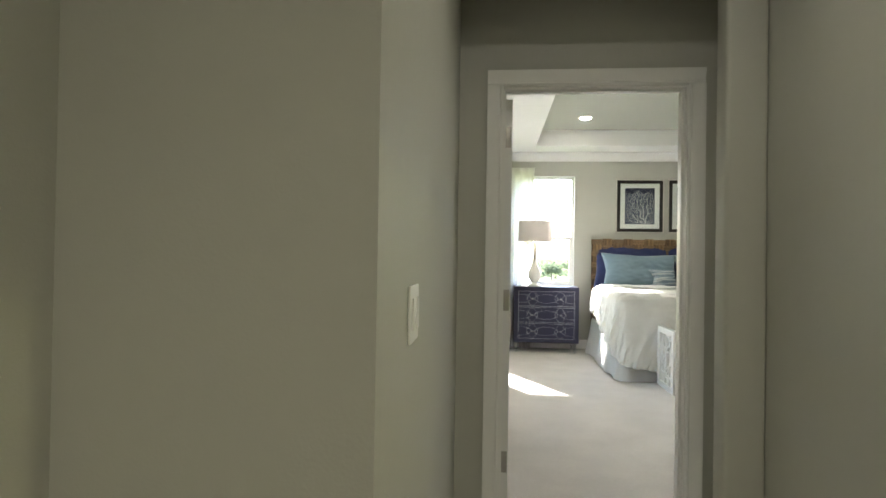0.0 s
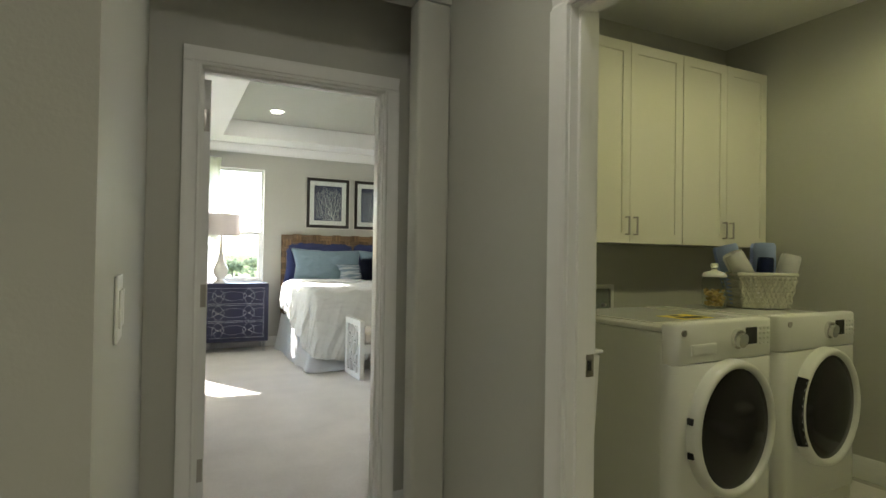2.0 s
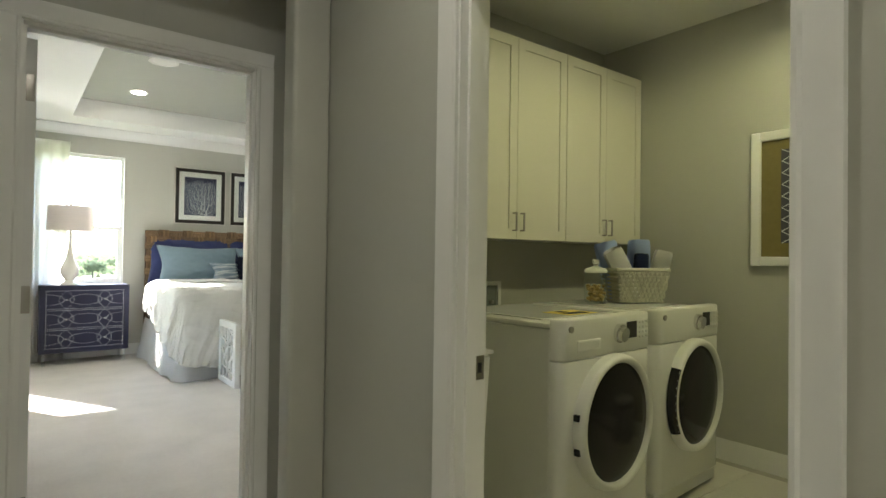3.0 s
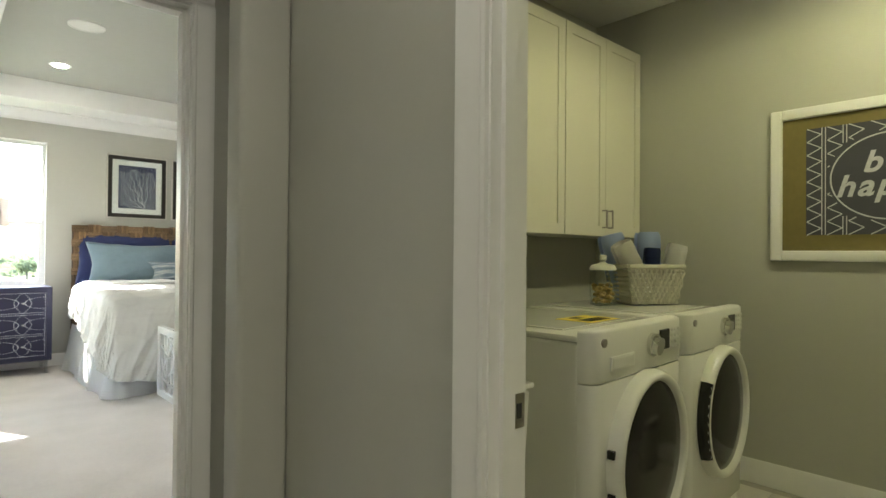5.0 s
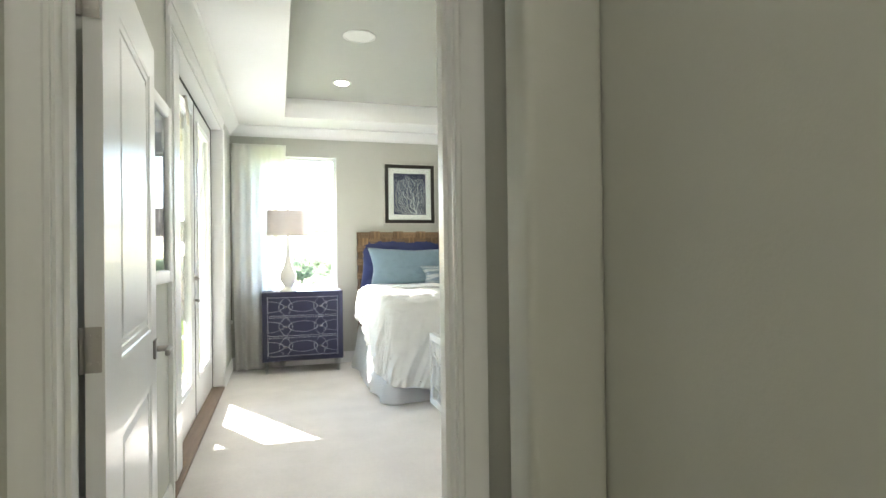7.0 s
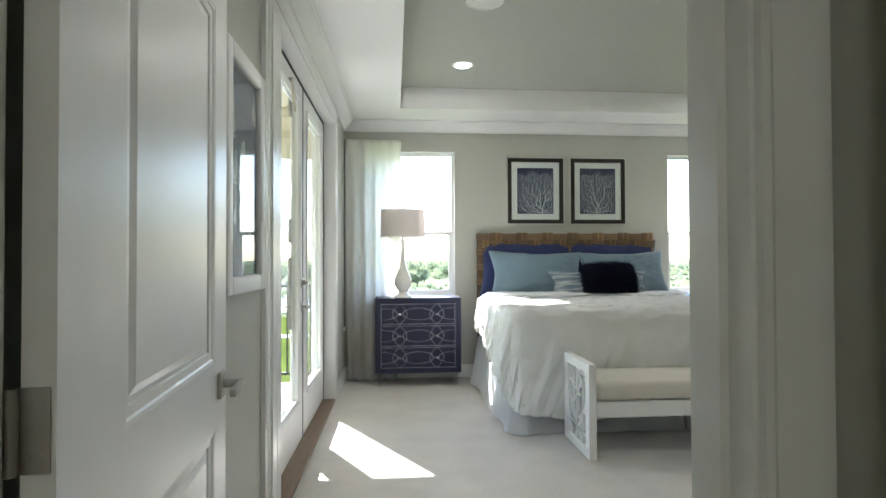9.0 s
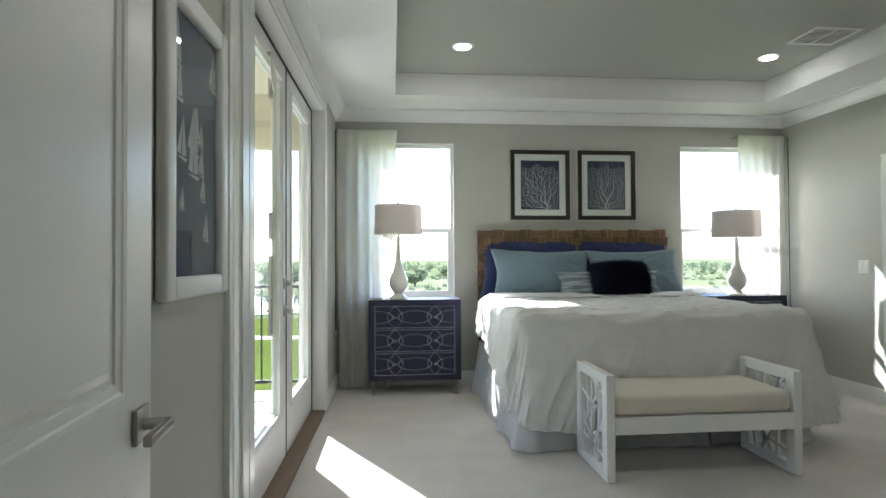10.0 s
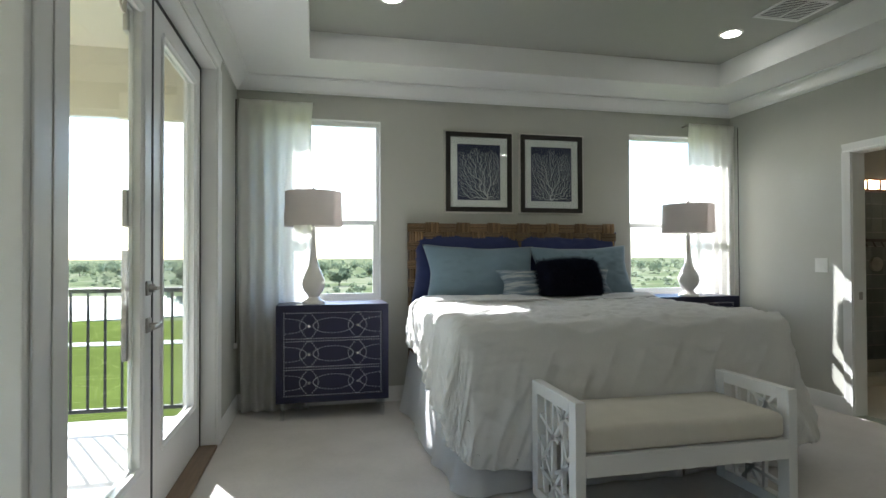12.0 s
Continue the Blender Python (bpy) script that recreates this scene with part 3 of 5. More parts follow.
def glass_leaf(name, y0, y1, active):
    d = tagged(new(name), "white full-length glass balcony door, closed", "door", kind="structure")
    d.matrix_world = LW
    z0, z1, s = 0.03, FDZ - 0.031, 0.152
    rows = [(FX - 0.022, FX + 0.022, y0, y0 + s, z0, z1), (FX - 0.022, FX + 0.022, y1 - s, y1, z0, z1),
            (FX - 0.022, FX + 0.022, y0 + s, y1 - s, z0, z0 + 0.29), (FX - 0.022, FX + 0.022, y0 + s, y1 - s, z1 - 0.13, z1)]
    part("leaf_frame", boxes(*rows), M_DOOR, d)
    g0, g1, h0, h1 = y0 + s, y1 - s, z0 + 0.29, z1 - 0.13
    prof = [(0, -0.028), (0.010, -0.026), (0.012, -0.012), (0.004, -0.004), (0, 0.012), (-0.012, 0.012), (-0.012, -0.028)]
    for sx in (-1, 1):
        bm = bmesh.new()
        for p0, p1, up in (((g0, h0), (g1, h0), (0, 0, 1)), ((g0, h1), (g1, h1), (0, 0, -1)), ((g0, h0), (g0, h1), (0, 1, 0)), ((g1, h0), (g1, h1), (0, -1, 0))):
            q = sweep(prof, (FX + sx * 0.0225, p0[0], p0[1]), (FX + sx * 0.0225, p1[0], p1[1]), (sx, 0, 0), up)
            me = bpy.data.meshes.new("t")
            q.to_mesh(me)
            bm.from_mesh(me)
            q.free()
        part("glazing_bead", bm, M_DOOR, d)
    pane = part("pane", boxes((FX - 0.003, FX + 0.003, g0 - 0.005, g1 + 0.005, h0 - 0.005, h1 + 0.005)), M_GLASS, d)
    pane.visible_shadow = False
    if active:
        ym = y1 - 0.055
        lever(d, (FX + 0.022, ym, 0.94), (1, 0, 0), (0, 1, 0))
        lever(d, (FX - 0.022, ym, 0.94), (-1, 0, 0), (0, -1, 0), name="outer_handle")
        bm = boxes((FX + 0.022, FX + 0.032, ym - 0.033, ym + 0.033, 1.075, 1.141), bevel=0.003)
        addcyl(bm, (FX + 0.032, ym, 1.108), (FX + 0.052, ym, 1.108), 0.019)
        addbox(bm, FX + 0.052, FX + 0.070, ym - 0.026, ym + 0.026, 1.100, 1.116, bevel=0.003)
        part("deadbolt", bm, M_STEEL, d, "brushed nickel deadbolt with a thumb turn", 40)
        for bz0, bz1 in ((z1 - 0.24, z1 - 0.02), (1.38, 1.54), (0.80, 1.28)):
            bm = boxes((FX - 0.044, FX - 0.0225, y1 - 0.19, y1 - 0.11, bz0, bz1), bevel=0.003)
            part("bolt_plate", bm, M_STEEL, d, "nickel bolt plate", 40)
    return d


glass_leaf("door_glass_near", MU1, YM - 0.013, True)
glass_leaf("door_glass_far", YM + 0.013, FD1 - 0.033, False)
cord = thing("pull_cord", "khaki loop of cord hanging on the glass door", "cord", LW)
cc = bpy.data.curves.new("loop", "CURVE")
cc.dimensions, cc.bevel_depth, cc.bevel_resolution = "3D", 0.006, 2
sp = cc.splines.new("BEZIER")
pts = [(0, 0.0, 0.0), (0.01, 0.03, -0.14), (0.012, 0.0, -0.19), (0.01, -0.035, -0.13), (0, -0.01, 0.0)]
sp.bezier_points.add(len(pts) - 1)
for bp_, q in zip(sp.bezier_points, pts):
    bp_.co = q
    bp_.handle_left_type = bp_.handle_right_type = "AUTO"
tmp = new("loop_curve", cc)
loop_me = bpy.data.meshes.new_from_object(tmp)
bpy.data.objects.remove(tmp)
loop_me.materials.append(M_CREAM)
lp = piece("loop", loop_me, cord, pose(FX + 0.05, 5.77 - BY, 2.37))
part("hook", boxes((FX + 0.0225, FX + 0.055, 5.755 - BY, 5.785 - BY, 2.362, 2.38), bevel=0.003), M_STEEL, cord)


# windows
def window(name, x0, x1):
    d = tagged(new(name), "white single-hung window with a clear view outside", "window", kind="structure")
    y0, y1, f = BY + 0.07, BY + 0.13, 0.035
    zm = 1.545
    part("window_frame", boxes((x0, x0 + f, y0, y1, WZ0, WZ1), (x1 - f, x1, y0, y1, WZ0, WZ1), (x0 + f, x1 - f, y0, y1, WZ1 - f, WZ1), (x0 + f, x1 - f, y0, y1, WZ0, WZ0 + f)), M_TRIM, d)
    part("meeting_rail", boxes((x0 + f, x1 - f, y0 + 0.005, y1 - 0.01, zm - 0.02, zm + 0.02), bevel=0.004), M_TRIM, d)
    part("sash", boxes((x0 + f, x0 + f + 0.025, y0 + 0.01, y0 + 0.04, WZ0 + f, zm - 0.02), (x1 - f - 0.025, x1 - f, y0 + 0.01, y0 + 0.04, WZ0 + f, zm - 0.02), (x0 + f + 0.025, x1 - f - 0.025, y0 + 0.01, y0 + 0.04, WZ0 + f, WZ0 + f + 0.035)), M_TRIM, d)
    part("window_lining", boxes((x0, x0 + 0.004, BY + 0.002, y0, WZ0, WZ1), (x1 - 0.004, x1, BY + 0.002, y0, WZ0, WZ1), (x0 + 0.004, x1 - 0.004, BY + 0.002, y0, WZ1 - 0.004, WZ1)), M_TRIM, d)
    part("window_sill", boxes((x0 - 0.02, x1 + 0.02, BY - 0.025, y0, WZ0 - 0.022, WZ0 + 0.001), bevel=0.006), M_TRIM, d)
    for za, zb, yy in ((WZ0 + f + 0.03, zm - 0.02, y0 + 0.025), (zm + 0.02, WZ1 - f, y0 + 0.045)):
        p = part("pane", boxes((x0 + f, x1 - f, yy - 0.002, yy + 0.002, za, zb)), M_GLASS, d)
        p.visible_shadow = False
    return d


window("window_1", *WL)
window("window_2", *WR)

# ---- bedroom things ----


def cushion(w, h, d, nu=44, nv=30, flop=0.0, seed=1, pinch=1.0):
    """A filled pillow in the xz plane, standing on its lower edge, thickness along y."""
    bm = bmesh.new()
    sides = []
    for sg in (1, -1):
        g = []
        for i in range(nu + 1):
            row = []
            for j in range(nv + 1):
                a, b = 2 * i / nu - 1, 2 * j / nv - 1
                puff = (max(0.0, 1 - a ** 4) ** 0.55) * (max(0.0, 1 - b ** 4) ** 0.55)
                corner = 1 + 0.05 * pinch * (abs(a) * abs(b)) ** 2 - 0.022 * pinch * (1 - abs(b)) * abs(a) ** 3 - 0.04 * pinch * (1 - abs(a)) * abs(b) ** 3
                n1 = noise.noise(Vector((a * 2.2 + seed, b * 2.2, seed * 3.1)))
                n2 = noise.noise(Vector((a * 7 + seed, b * 7, seed * 1.7)))
                pull = (1 - abs(noise.noise(Vector((a * 3 + b * 2 + seed, b * 4 - a * 2, seed))))) ** 4 - 0.4
                y = sg * (d / 2) * puff * (1 + 0.25 * n1) + sg * (0.006 * n2 + 0.011 * pull) * puff ** 0.8 - flop * (b * 0.5 + 0.5) ** 2
                row.append(bm.verts.new((a * w / 2 * corner, -y, h / 2 + b * h / 2 * corner + 0.005 * n1)))
            g.append(row)
        sides.append(g)
        for i in range(nu):
            for j in range(nv):
                bm.faces.new((g[i][j], g[i + 1][j], g[i + 1][j + 1], g[i][j + 1]))
    bmesh.ops.remove_doubles(bm, verts=bm.verts, dist=0.0012)
    return bm


# bed
BX0, BX1, BYF, BTOP = 1.32, 3.25, 6.36, 0.86
bed = thing("bed", "king bed with a brown woven rattan headboard and white skirt", "bed")
part("mattress", boxes((BX0, BX1, BYF, 8.16, 0.45, BTOP - 0.02), bevel=0.06), M_SHEET, bed, "white mattress", 60)
part("box_spring", boxes((BX0 + 0.02, BX1 - 0.02, BYF + 0.02, 8.14, 0.10, 0.45), bevel=0.02), M_SHEET, bed)
for fx in (BX0 + 0.1, BX1 - 0.1):
    for fy in (BYF + 0.12, 8.0):
        part("leg", cyl((fx, fy, 0), (fx, fy, 0.1), 0.03), M_FRAME, bed)


def skirt(side, foot_end):
    """Cloth hung from the head of one side round the corner to the slit in the foot."""
    cx, run = (BX0, foot_end - BX0) if side < 0 else (BX1, BX1 - foot_end)
    long = 8.1 - BYF

    def f(u, v):
        d = u * (long + 0.16 + run)
        pleat = max(0.0, math.sin(d * 10.5 + 1.2 * noise.noise(Vector((d * 2, 0, 5 + side))))) ** 3
        w = 0.024 * pleat + 0.012 * math.sin(d * 6.7 + 1) + 0.016 * noise.noise(Vector((d * 4, v, 3 + side)))
        o = 0.020 + (0.070 + 1.3 * w) * (1 - v) ** 0.9
        if d < long:
            px, py, nx, ny = cx, 8.1 - d, side, 0.0
        elif d < long + 0.16:
            a = (d - long) / 0.16 * math.pi / 2
            px, py, nx, ny = cx, BYF, side * math.cos(a), -math.sin(a)
        else:
            px, py, nx, ny = cx - side * (d - long - 0.16), BYF, 0.0, -1.0
        return (px + nx * o, py + ny * o, 0.006 + 0.010 * (noise.noise(Vector((d * 5, 1, side))) + 0.4) * (1 - v) + v * 0.46)
    bm = sheet(260, 8, f)
    bmesh.ops.solidify(bm, geom=bm.faces[:], thickness=0.004)
    return bm


part("bed_skirt", skirt(-1, 2.55), M_SHEET, bed, "white cotton bed skirt falling to the carpet", 80)
part("bed_skirt", skirt(1, 2.565), M_SHEET, bed, smooth=80)
HX0, HX1, HZ1 = 1.305, 3.258, 1.538
hb = part("headboard", boxes((HX0 + 0.006, HX1 - 0.006, 8.205, 8.27, 0.0, HZ1 - 0.006), bevel=0.008), M_RATDARK, bed, "brown woven rattan headboard")


def weave_cell(w, h, lengthwise):
    """One over-strand of the basket weave: four bowed canes side by side."""
    bm = bmesh.new()
    k = 5
    for i in range(k):
        n = 6
        prev = None
        for j in range(n + 1):
            t = j / n
            bow = 0.012 * math.sin(math.pi * t) ** 0.6
            c = (i + 0.5) / k
            ring = []
            for dx, dy in ((-0.5, 0), (-0.25, -0.75), (0.25, -0.75), (0.5, 0)):
                p = (c + dx / k * 0.96, t)
                x, z = (p[1] * w, p[0] * h) if lengthwise else (p[0] * w, p[1] * h)
                ring.append(bm.verts.new((x, -bow + dy * 0.011, z)))
            if prev:
                for a in range(3):
                    bm.faces.new((prev[a], prev[a + 1], ring[a + 1], ring[a]))
            prev = ring
    return bm


NCX, NCZ = 14, 15
cw, ch = (HX1 - HX0) / NCX, (HZ1 - 0.35) / NCZ
cells = []
for k in (True, False):
    o = ob_of("weave", weave_cell(cw * (1.12 if k else 0.86), ch * (0.92 if k else 1.16), k), M_RATTAN, 60)
    cells.append(o.data)
    bpy.data.objects.remove(o)
for i in range(NCX):
    for j in range(NCZ):
        k = (i + j) % 2 == 0
        piece("weave", cells[0 if k else 1], hb, pose(HX0 + i * cw - (0.06 * cw if k else -0.07 * cw), 8.204, 0.35 + j * ch - (0 if k else 0.08 * ch) + (0.04 * ch if k else 0)))

# duvet: falls over both sides and the foot
DX0, DX1, DYF, DYH, DT = 1.33, 3.27, 6.36, 7.86, 0.895


def ridge(x, y, z):
    return (1 - abs(noise.noise(Vector((x, y, z))))) ** 4 - 0.45


def duvet(u, v):
    W, L, A, B, C = DX1 - DX0, DYH - DYF, 0.64, 0.85, 0.82
    s = -A + u * (W + A + C)
    t = -B + v * (L + B)
    left = s < W / 2
    k = min(1.0, max(0.0, 1 - t / L))
    side = 0.30 + 0.37 * k if left else 0.70 + 0.10 * k
    side += 0.022 * noise.noise(Vector((t * 11, 0, 4)))
    foot = 0.795 + 0.045 * min(1.0, max(0.0, s) / 0.3) + 0.012 * noise.noise(Vector((s * 8, 0, 6)))
    ex, ey = (-s if s < 0 else max(0.0, s - W)), max(0.0, -t)
    span = A if left else C
    th = math.atan2(ey / B, ex / span) if ex + ey > 1e-6 else 0.0
    raw = max(ex / span, ey / B)
    e = raw * (side + (foot - side) * th / (math.pi / 2))
    x, y = min(max(s, 0.0), W), max(t, 0.0)
    nx = (-1 if s < 0 else 1) * math.cos(th) if e > 1e-6 else 0.0
    ny = -math.sin(th) if e > 1e-6 else 0.0
    r = 0.085
    if e < r * 1.57:
        out, down = r * math.sin(e / r), r * (1 - math.cos(e / r))
    else:
        q = e - r * 1.57
        out, down = r + (0.06 + (0.12 * math.cos(th) if not left else 0)) * q, r + 0.985 * q
    if left:
        peri = -t if t > 0 and s < 0 else (0.25 * th if s < 0 else 0.39 + s)
    else:
        peri = 0.39 + s if s <= W else 0.39 + W + 0.25 * (math.pi / 2 - th) + max(0.0, t)
    hang = min(1.0, max(0.0, down - 0.04) * 1.8)
    soft = 1.0 - 0.45 * math.sin(th) ** 2
    fold = (math.sin(peri * 14 + 3 * e) * 0.35 + noise.noise(Vector((peri * 5, e * 1.6, 3))) * 0.9 + ridge(peri * 7 + e * 3.5, e * 1.4, 8) * 0.9 + ridge(peri * 17 + e * 6, e * 2.5, 2) * 0.35) * 0.052 * hang * soft
    warp = 0.5 * noise.noise(Vector((s * 1.7, t * 1.7, 12)))
    press = 0.45 + 0.55 * math.exp(-((t - 0.12) / 0.30) ** 2) + 0.55 * math.exp(-((t - L + 0.25) / 0.25) ** 2)
    wr = noise.noise(Vector((s * 2.1, t * 2.1, 1.0))) * 0.016
    wr += 0.027 * press * ridge(s * 1.7 + warp, t * 8.5 + 2.4 * warp - 0.9 * s, 5.0)
    wr += 0.014 * ridge(s * 3.2 + t * 5.5, t * 3.4 - s * 1.6 + warp, 9.0) + 0.016 * press * ridge(s * 5 + 2 * warp, t * 17 - 2 * s, 15.0)
    wr += 0.0025 * noise.noise(Vector((s * 22, t * 30, 2.0)))
    rise = 0.012 * math.exp(-((t - L) / 0.16) ** 2)
    out += fold + 0.8 * wr * min(1.0, down * 6) * (1 - 0.65 * math.sin(th) ** 2)
    z = DT - down + wr * max(0.1, 1 - 4 * down) + rise
    return (DX0 + x + nx * out, DYF + y + ny * out, max(0.05, z))


bm = sheet(250, 200, duvet)
dvt = thing("duvet", "pale grey linen duvet hanging over the bed's sides", "duvet")
dv = part("cover", bm, M_DUVET, dvt, smooth=180)
md = dv.modifiers.new("thick", "SOLIDIFY")
md.thickness, md.offset = 0.022, -1


def turned_band(u, v):
    y = DYH - 0.30 + v * 0.34 + 0.02 * math.sin(u * 5 + 1) + 0.012 * noise.noise(Vector((u * 9, v, 2)))
    z = DT + 0.016 + 0.024 * math.sin(math.pi * min(1, v * 1.02)) ** 0.5 + 0.010 * noise.noise(Vector((u * 14, v * 3, 7)))
    z += 0.008 * ridge(u * 9 + v, v * 4 + u * 6, 3) - max(0, abs(u - 0.5) - 0.47)
    return (DX0 - 0.03 + u * (DX1 - DX0 + 0.06), y, z)


band = part("turned_back_band", sheet(160, 18, turned_band), M_DUVET, dvt, smooth=180)
md = band.modifiers.new("thick", "SOLIDIFY")
md.thickness, md.offset = 0.014, -1
for bu, bv in ((0.150, 0.10), (0.192, 0.030), (0.255, 0.022), (0.33, 0.022), (0.42, 0.022)):
    c = Vector(duvet(bu, bv))
    tu, tv = Vector(duvet(bu + 0.004, bv)) - c, Vector(duvet(bu, bv + 0.004)) - c
    nrm = tu.cross(tv).normalized()
    if nrm.y > 0:
        nrm = -nrm
    part("button", cyl(c, c + nrm * 0.008, 0.011, 0.009, 14), M_DUVET, dvt, "small cloth-coloured button")


def pillow(name, label, m, w, h, d, material, seed, flop=0.02, fringe=None):
    ob = ob_of(name, cushion(w, h, d, flop=flop, seed=seed, pinch=1.7), material, 180)
    ob.matrix_world = m
    return tagged(ob, label, "pillow")


pillow("navy_pillow", "large navy pillow leaning on the headboard", pose(1.84, 8.12, 0.87, -11, 0, 0), 0.98, 0.60, 0.17, M_NAVYP, 1)
pillow("navy_pillow", "large navy pillow leaning on the headboard", pose(2.79, 8.12, 0.87, -11, 0, 1), 0.96, 0.59, 0.17, M_NAVYP, 2)
pillow("blue_pillow", "dusty blue linen pillow propped against a navy pillow", pose(1.90, 7.93, 0.885, -20, 1, 0), 0.92, 0.475, 0.18, M_BLUE, 3)
pillow("blue_pillow", "dusty blue linen pillow propped against a navy pillow", pose(2.84, 7.93, 0.885, -19, -1, 0), 0.87, 0.465, 0.18, M_BLUE, 5)
pillow("striped_pillow", "small striped blue and white pillow", pose(2.485, 7.74, 0.91, -24, 0, 0), 0.95, 0.245, 0.13, M_STRIPE, 7)
fur = ob_of("fur_pillow", cushion(0.50, 0.29, 0.19, nu=26, nv=18, flop=0.02, seed=9, pinch=-0.9), M_FUR, 180)
bmf = bmesh.new()
bmf.from_mesh(fur.data)
random.seed(4)
base = [(v.co.copy(), v.normal.copy()) for v in bmf.verts]
faces = [f.calc_center_median() for f in bmf.faces]
for c in faces:
    nrm = Vector((c.x * 1.3, c.y * 3.0, (c.z - 0.145) * 2.2)).normalized()
    for _ in range(20):
        o = c + Vector((random.uniform(-0.012, 0.012), random.uniform(-0.006, 0.006), random.uniform(-0.010, 0.010)))
        tip = o + (nrm + Vector((random.uniform(-0.8, 0.8), random.uniform(-0.5, 0.5), random.uniform(-0.8, 0.8)))).normalized() * random.uniform(0.025, 0.065)
        wide = nrm.cross(Vector((random.random(), random.random(), random.random()))).normalized() * 0.0022
        bmf.faces.new((bmf.verts.new(o - wide), bmf.verts.new(o + wide), bmf.verts.new(tip)))
bmf.to_mesh(fur.data)
bmf.free()
fur.matrix_world = pose(2.55, 7.63, 0.925, -20, 0, 2)
tagged(fur, "dark navy shaggy faux-fur pillow", "pillow")


def lathe_y(profile, cx, cz, n=14):
    bm = lathe([(r, -y) for r, y in profile], n)
    bmesh.ops.transform(bm, matrix=pose(cx, 0, cz, 90, 0, 0), verts=bm.verts)
    return bm


# nightstands
def nightstand(m, label):
    t = thing("nightstand", label, "nightstand", m, "nightstands beside the bed")
    w, d, z0, z1 = 0.855, 0.40, 0.135, 0.878
    part("body", boxes((0, w, 0.012, d, z0, z1), bevel=0.004), M_NAVY, t)
    fr = boxes((0, 0.045, 0, 0.0115, z0, z1), (w - 0.045, w, 0, 0.0115, z0, z1), (0.045, w - 0.045, 0, 0.0115, z1 - 0.05, z1), (0.045, w - 0.045, 0, 0.0115, z0, z0 + 0.045))
    part("face_frame", fr, M_NAVY, t)
    za, zb = z0 + 0.045, z1 - 0.05
    hh = (zb - za) / 3
    nails = bmesh.new()

    def stud(x, z):
        if 0.05 < x < w - 0.05 and za + 0.004 < z < zb - 0.004:
            rim = [nails.verts.new((x + 0.0042 * math.cos(k * 1.0472), 0.003, z + 0.0042 * math.sin(k * 1.0472))) for k in range(6)]
            mid = [nails.verts.new((x + 0.0028 * math.cos(k * 1.0472), 0.0002, z + 0.0028 * math.sin(k * 1.0472))) for k in range(6)]
            for k in range(6):
                nails.faces.new((rim[k], rim[(k + 1) % 6], mid[(k + 1) % 6], mid[k]))
            nails.faces.new(mid)
    for i in range(3):
        a, b = za + i * hh, za + (i + 1) * hh
        dr = part("drawer", boxes((0.048, w - 0.048, 0.003, 0.0115, a + 0.002, b - 0.002), bevel=0.002), M_NAVY, t)
        zc = (a + b) / 2
        for kx in (0.245, w - 0.243):
            part("knob", lathe_y([(0.005, 0.003), (0.005, -0.008), (0.0125, -0.012), (0.0145, -0.020), (0.010, -0.028), (0.001, -0.030)], kx, zc), M_CHROME, dr, "small chrome knob", 40)
        n = 40
        for kk in range(n + 1):
            stud(0.06 + (w - 0.12) * kk / n, a + 0.010)
            stud(0.06 + (w - 0.12) * kk / n, b - 0.010)
        for kk in range(13):
            stud(0.060, a + 0.010 + (hh - 0.02) * kk / 12)
            stud(w - 0.060, a + 0.010 + (hh - 0.02) * kk / 12)
        rx = 0.122
        for cx, ra in ((w / 2, rx + 0.03), (0.06, 0.165), (w - 0.06, 0.165)):
            for kk in range(38):
                an = 2 * math.pi * kk / 38
                x = cx + ra * math.cos(an)
                if 0.06 <= x <= w - 0.06:
                    stud(x, zc + (hh * 0.27) * math.sin(an))
        for cx in (0.245, w - 0.243):
            for sg in (-1, 1):
                for kk in range(13):
                    q = -1 + 2 * kk / 12
                    stud(cx + sg * (0.009 + 0.062 * (1 - abs(q) ** 1.6)), zc + q * (hh / 2 - 0.012))
    tagged(part("nail_head_trim", nails, M_NAIL, t, "rows of silver nail heads in ovals"), kind="stuff")
    for lx in (0.045, w - 0.045):
        for ly in (0.04, d - 0.04):
            part("leg", lathe([(0.020, 0), (0.016, 0.02), (0.017, 0.10), (0.026, 0.125), (0.026, z0)], 16, (lx, ly, 0)), M_ACRYL, t, "clear acrylic leg", 50)
    return t


ns = nightstand(pose(0.236, 7.865, 0), "navy three-drawer nightstand with silver nail-head ovals")
ns2 = copy_thing(ns, pose(3.465, 7.875, 0))
tagged(ns2, "navy nail-head nightstand half hidden behind the bed")


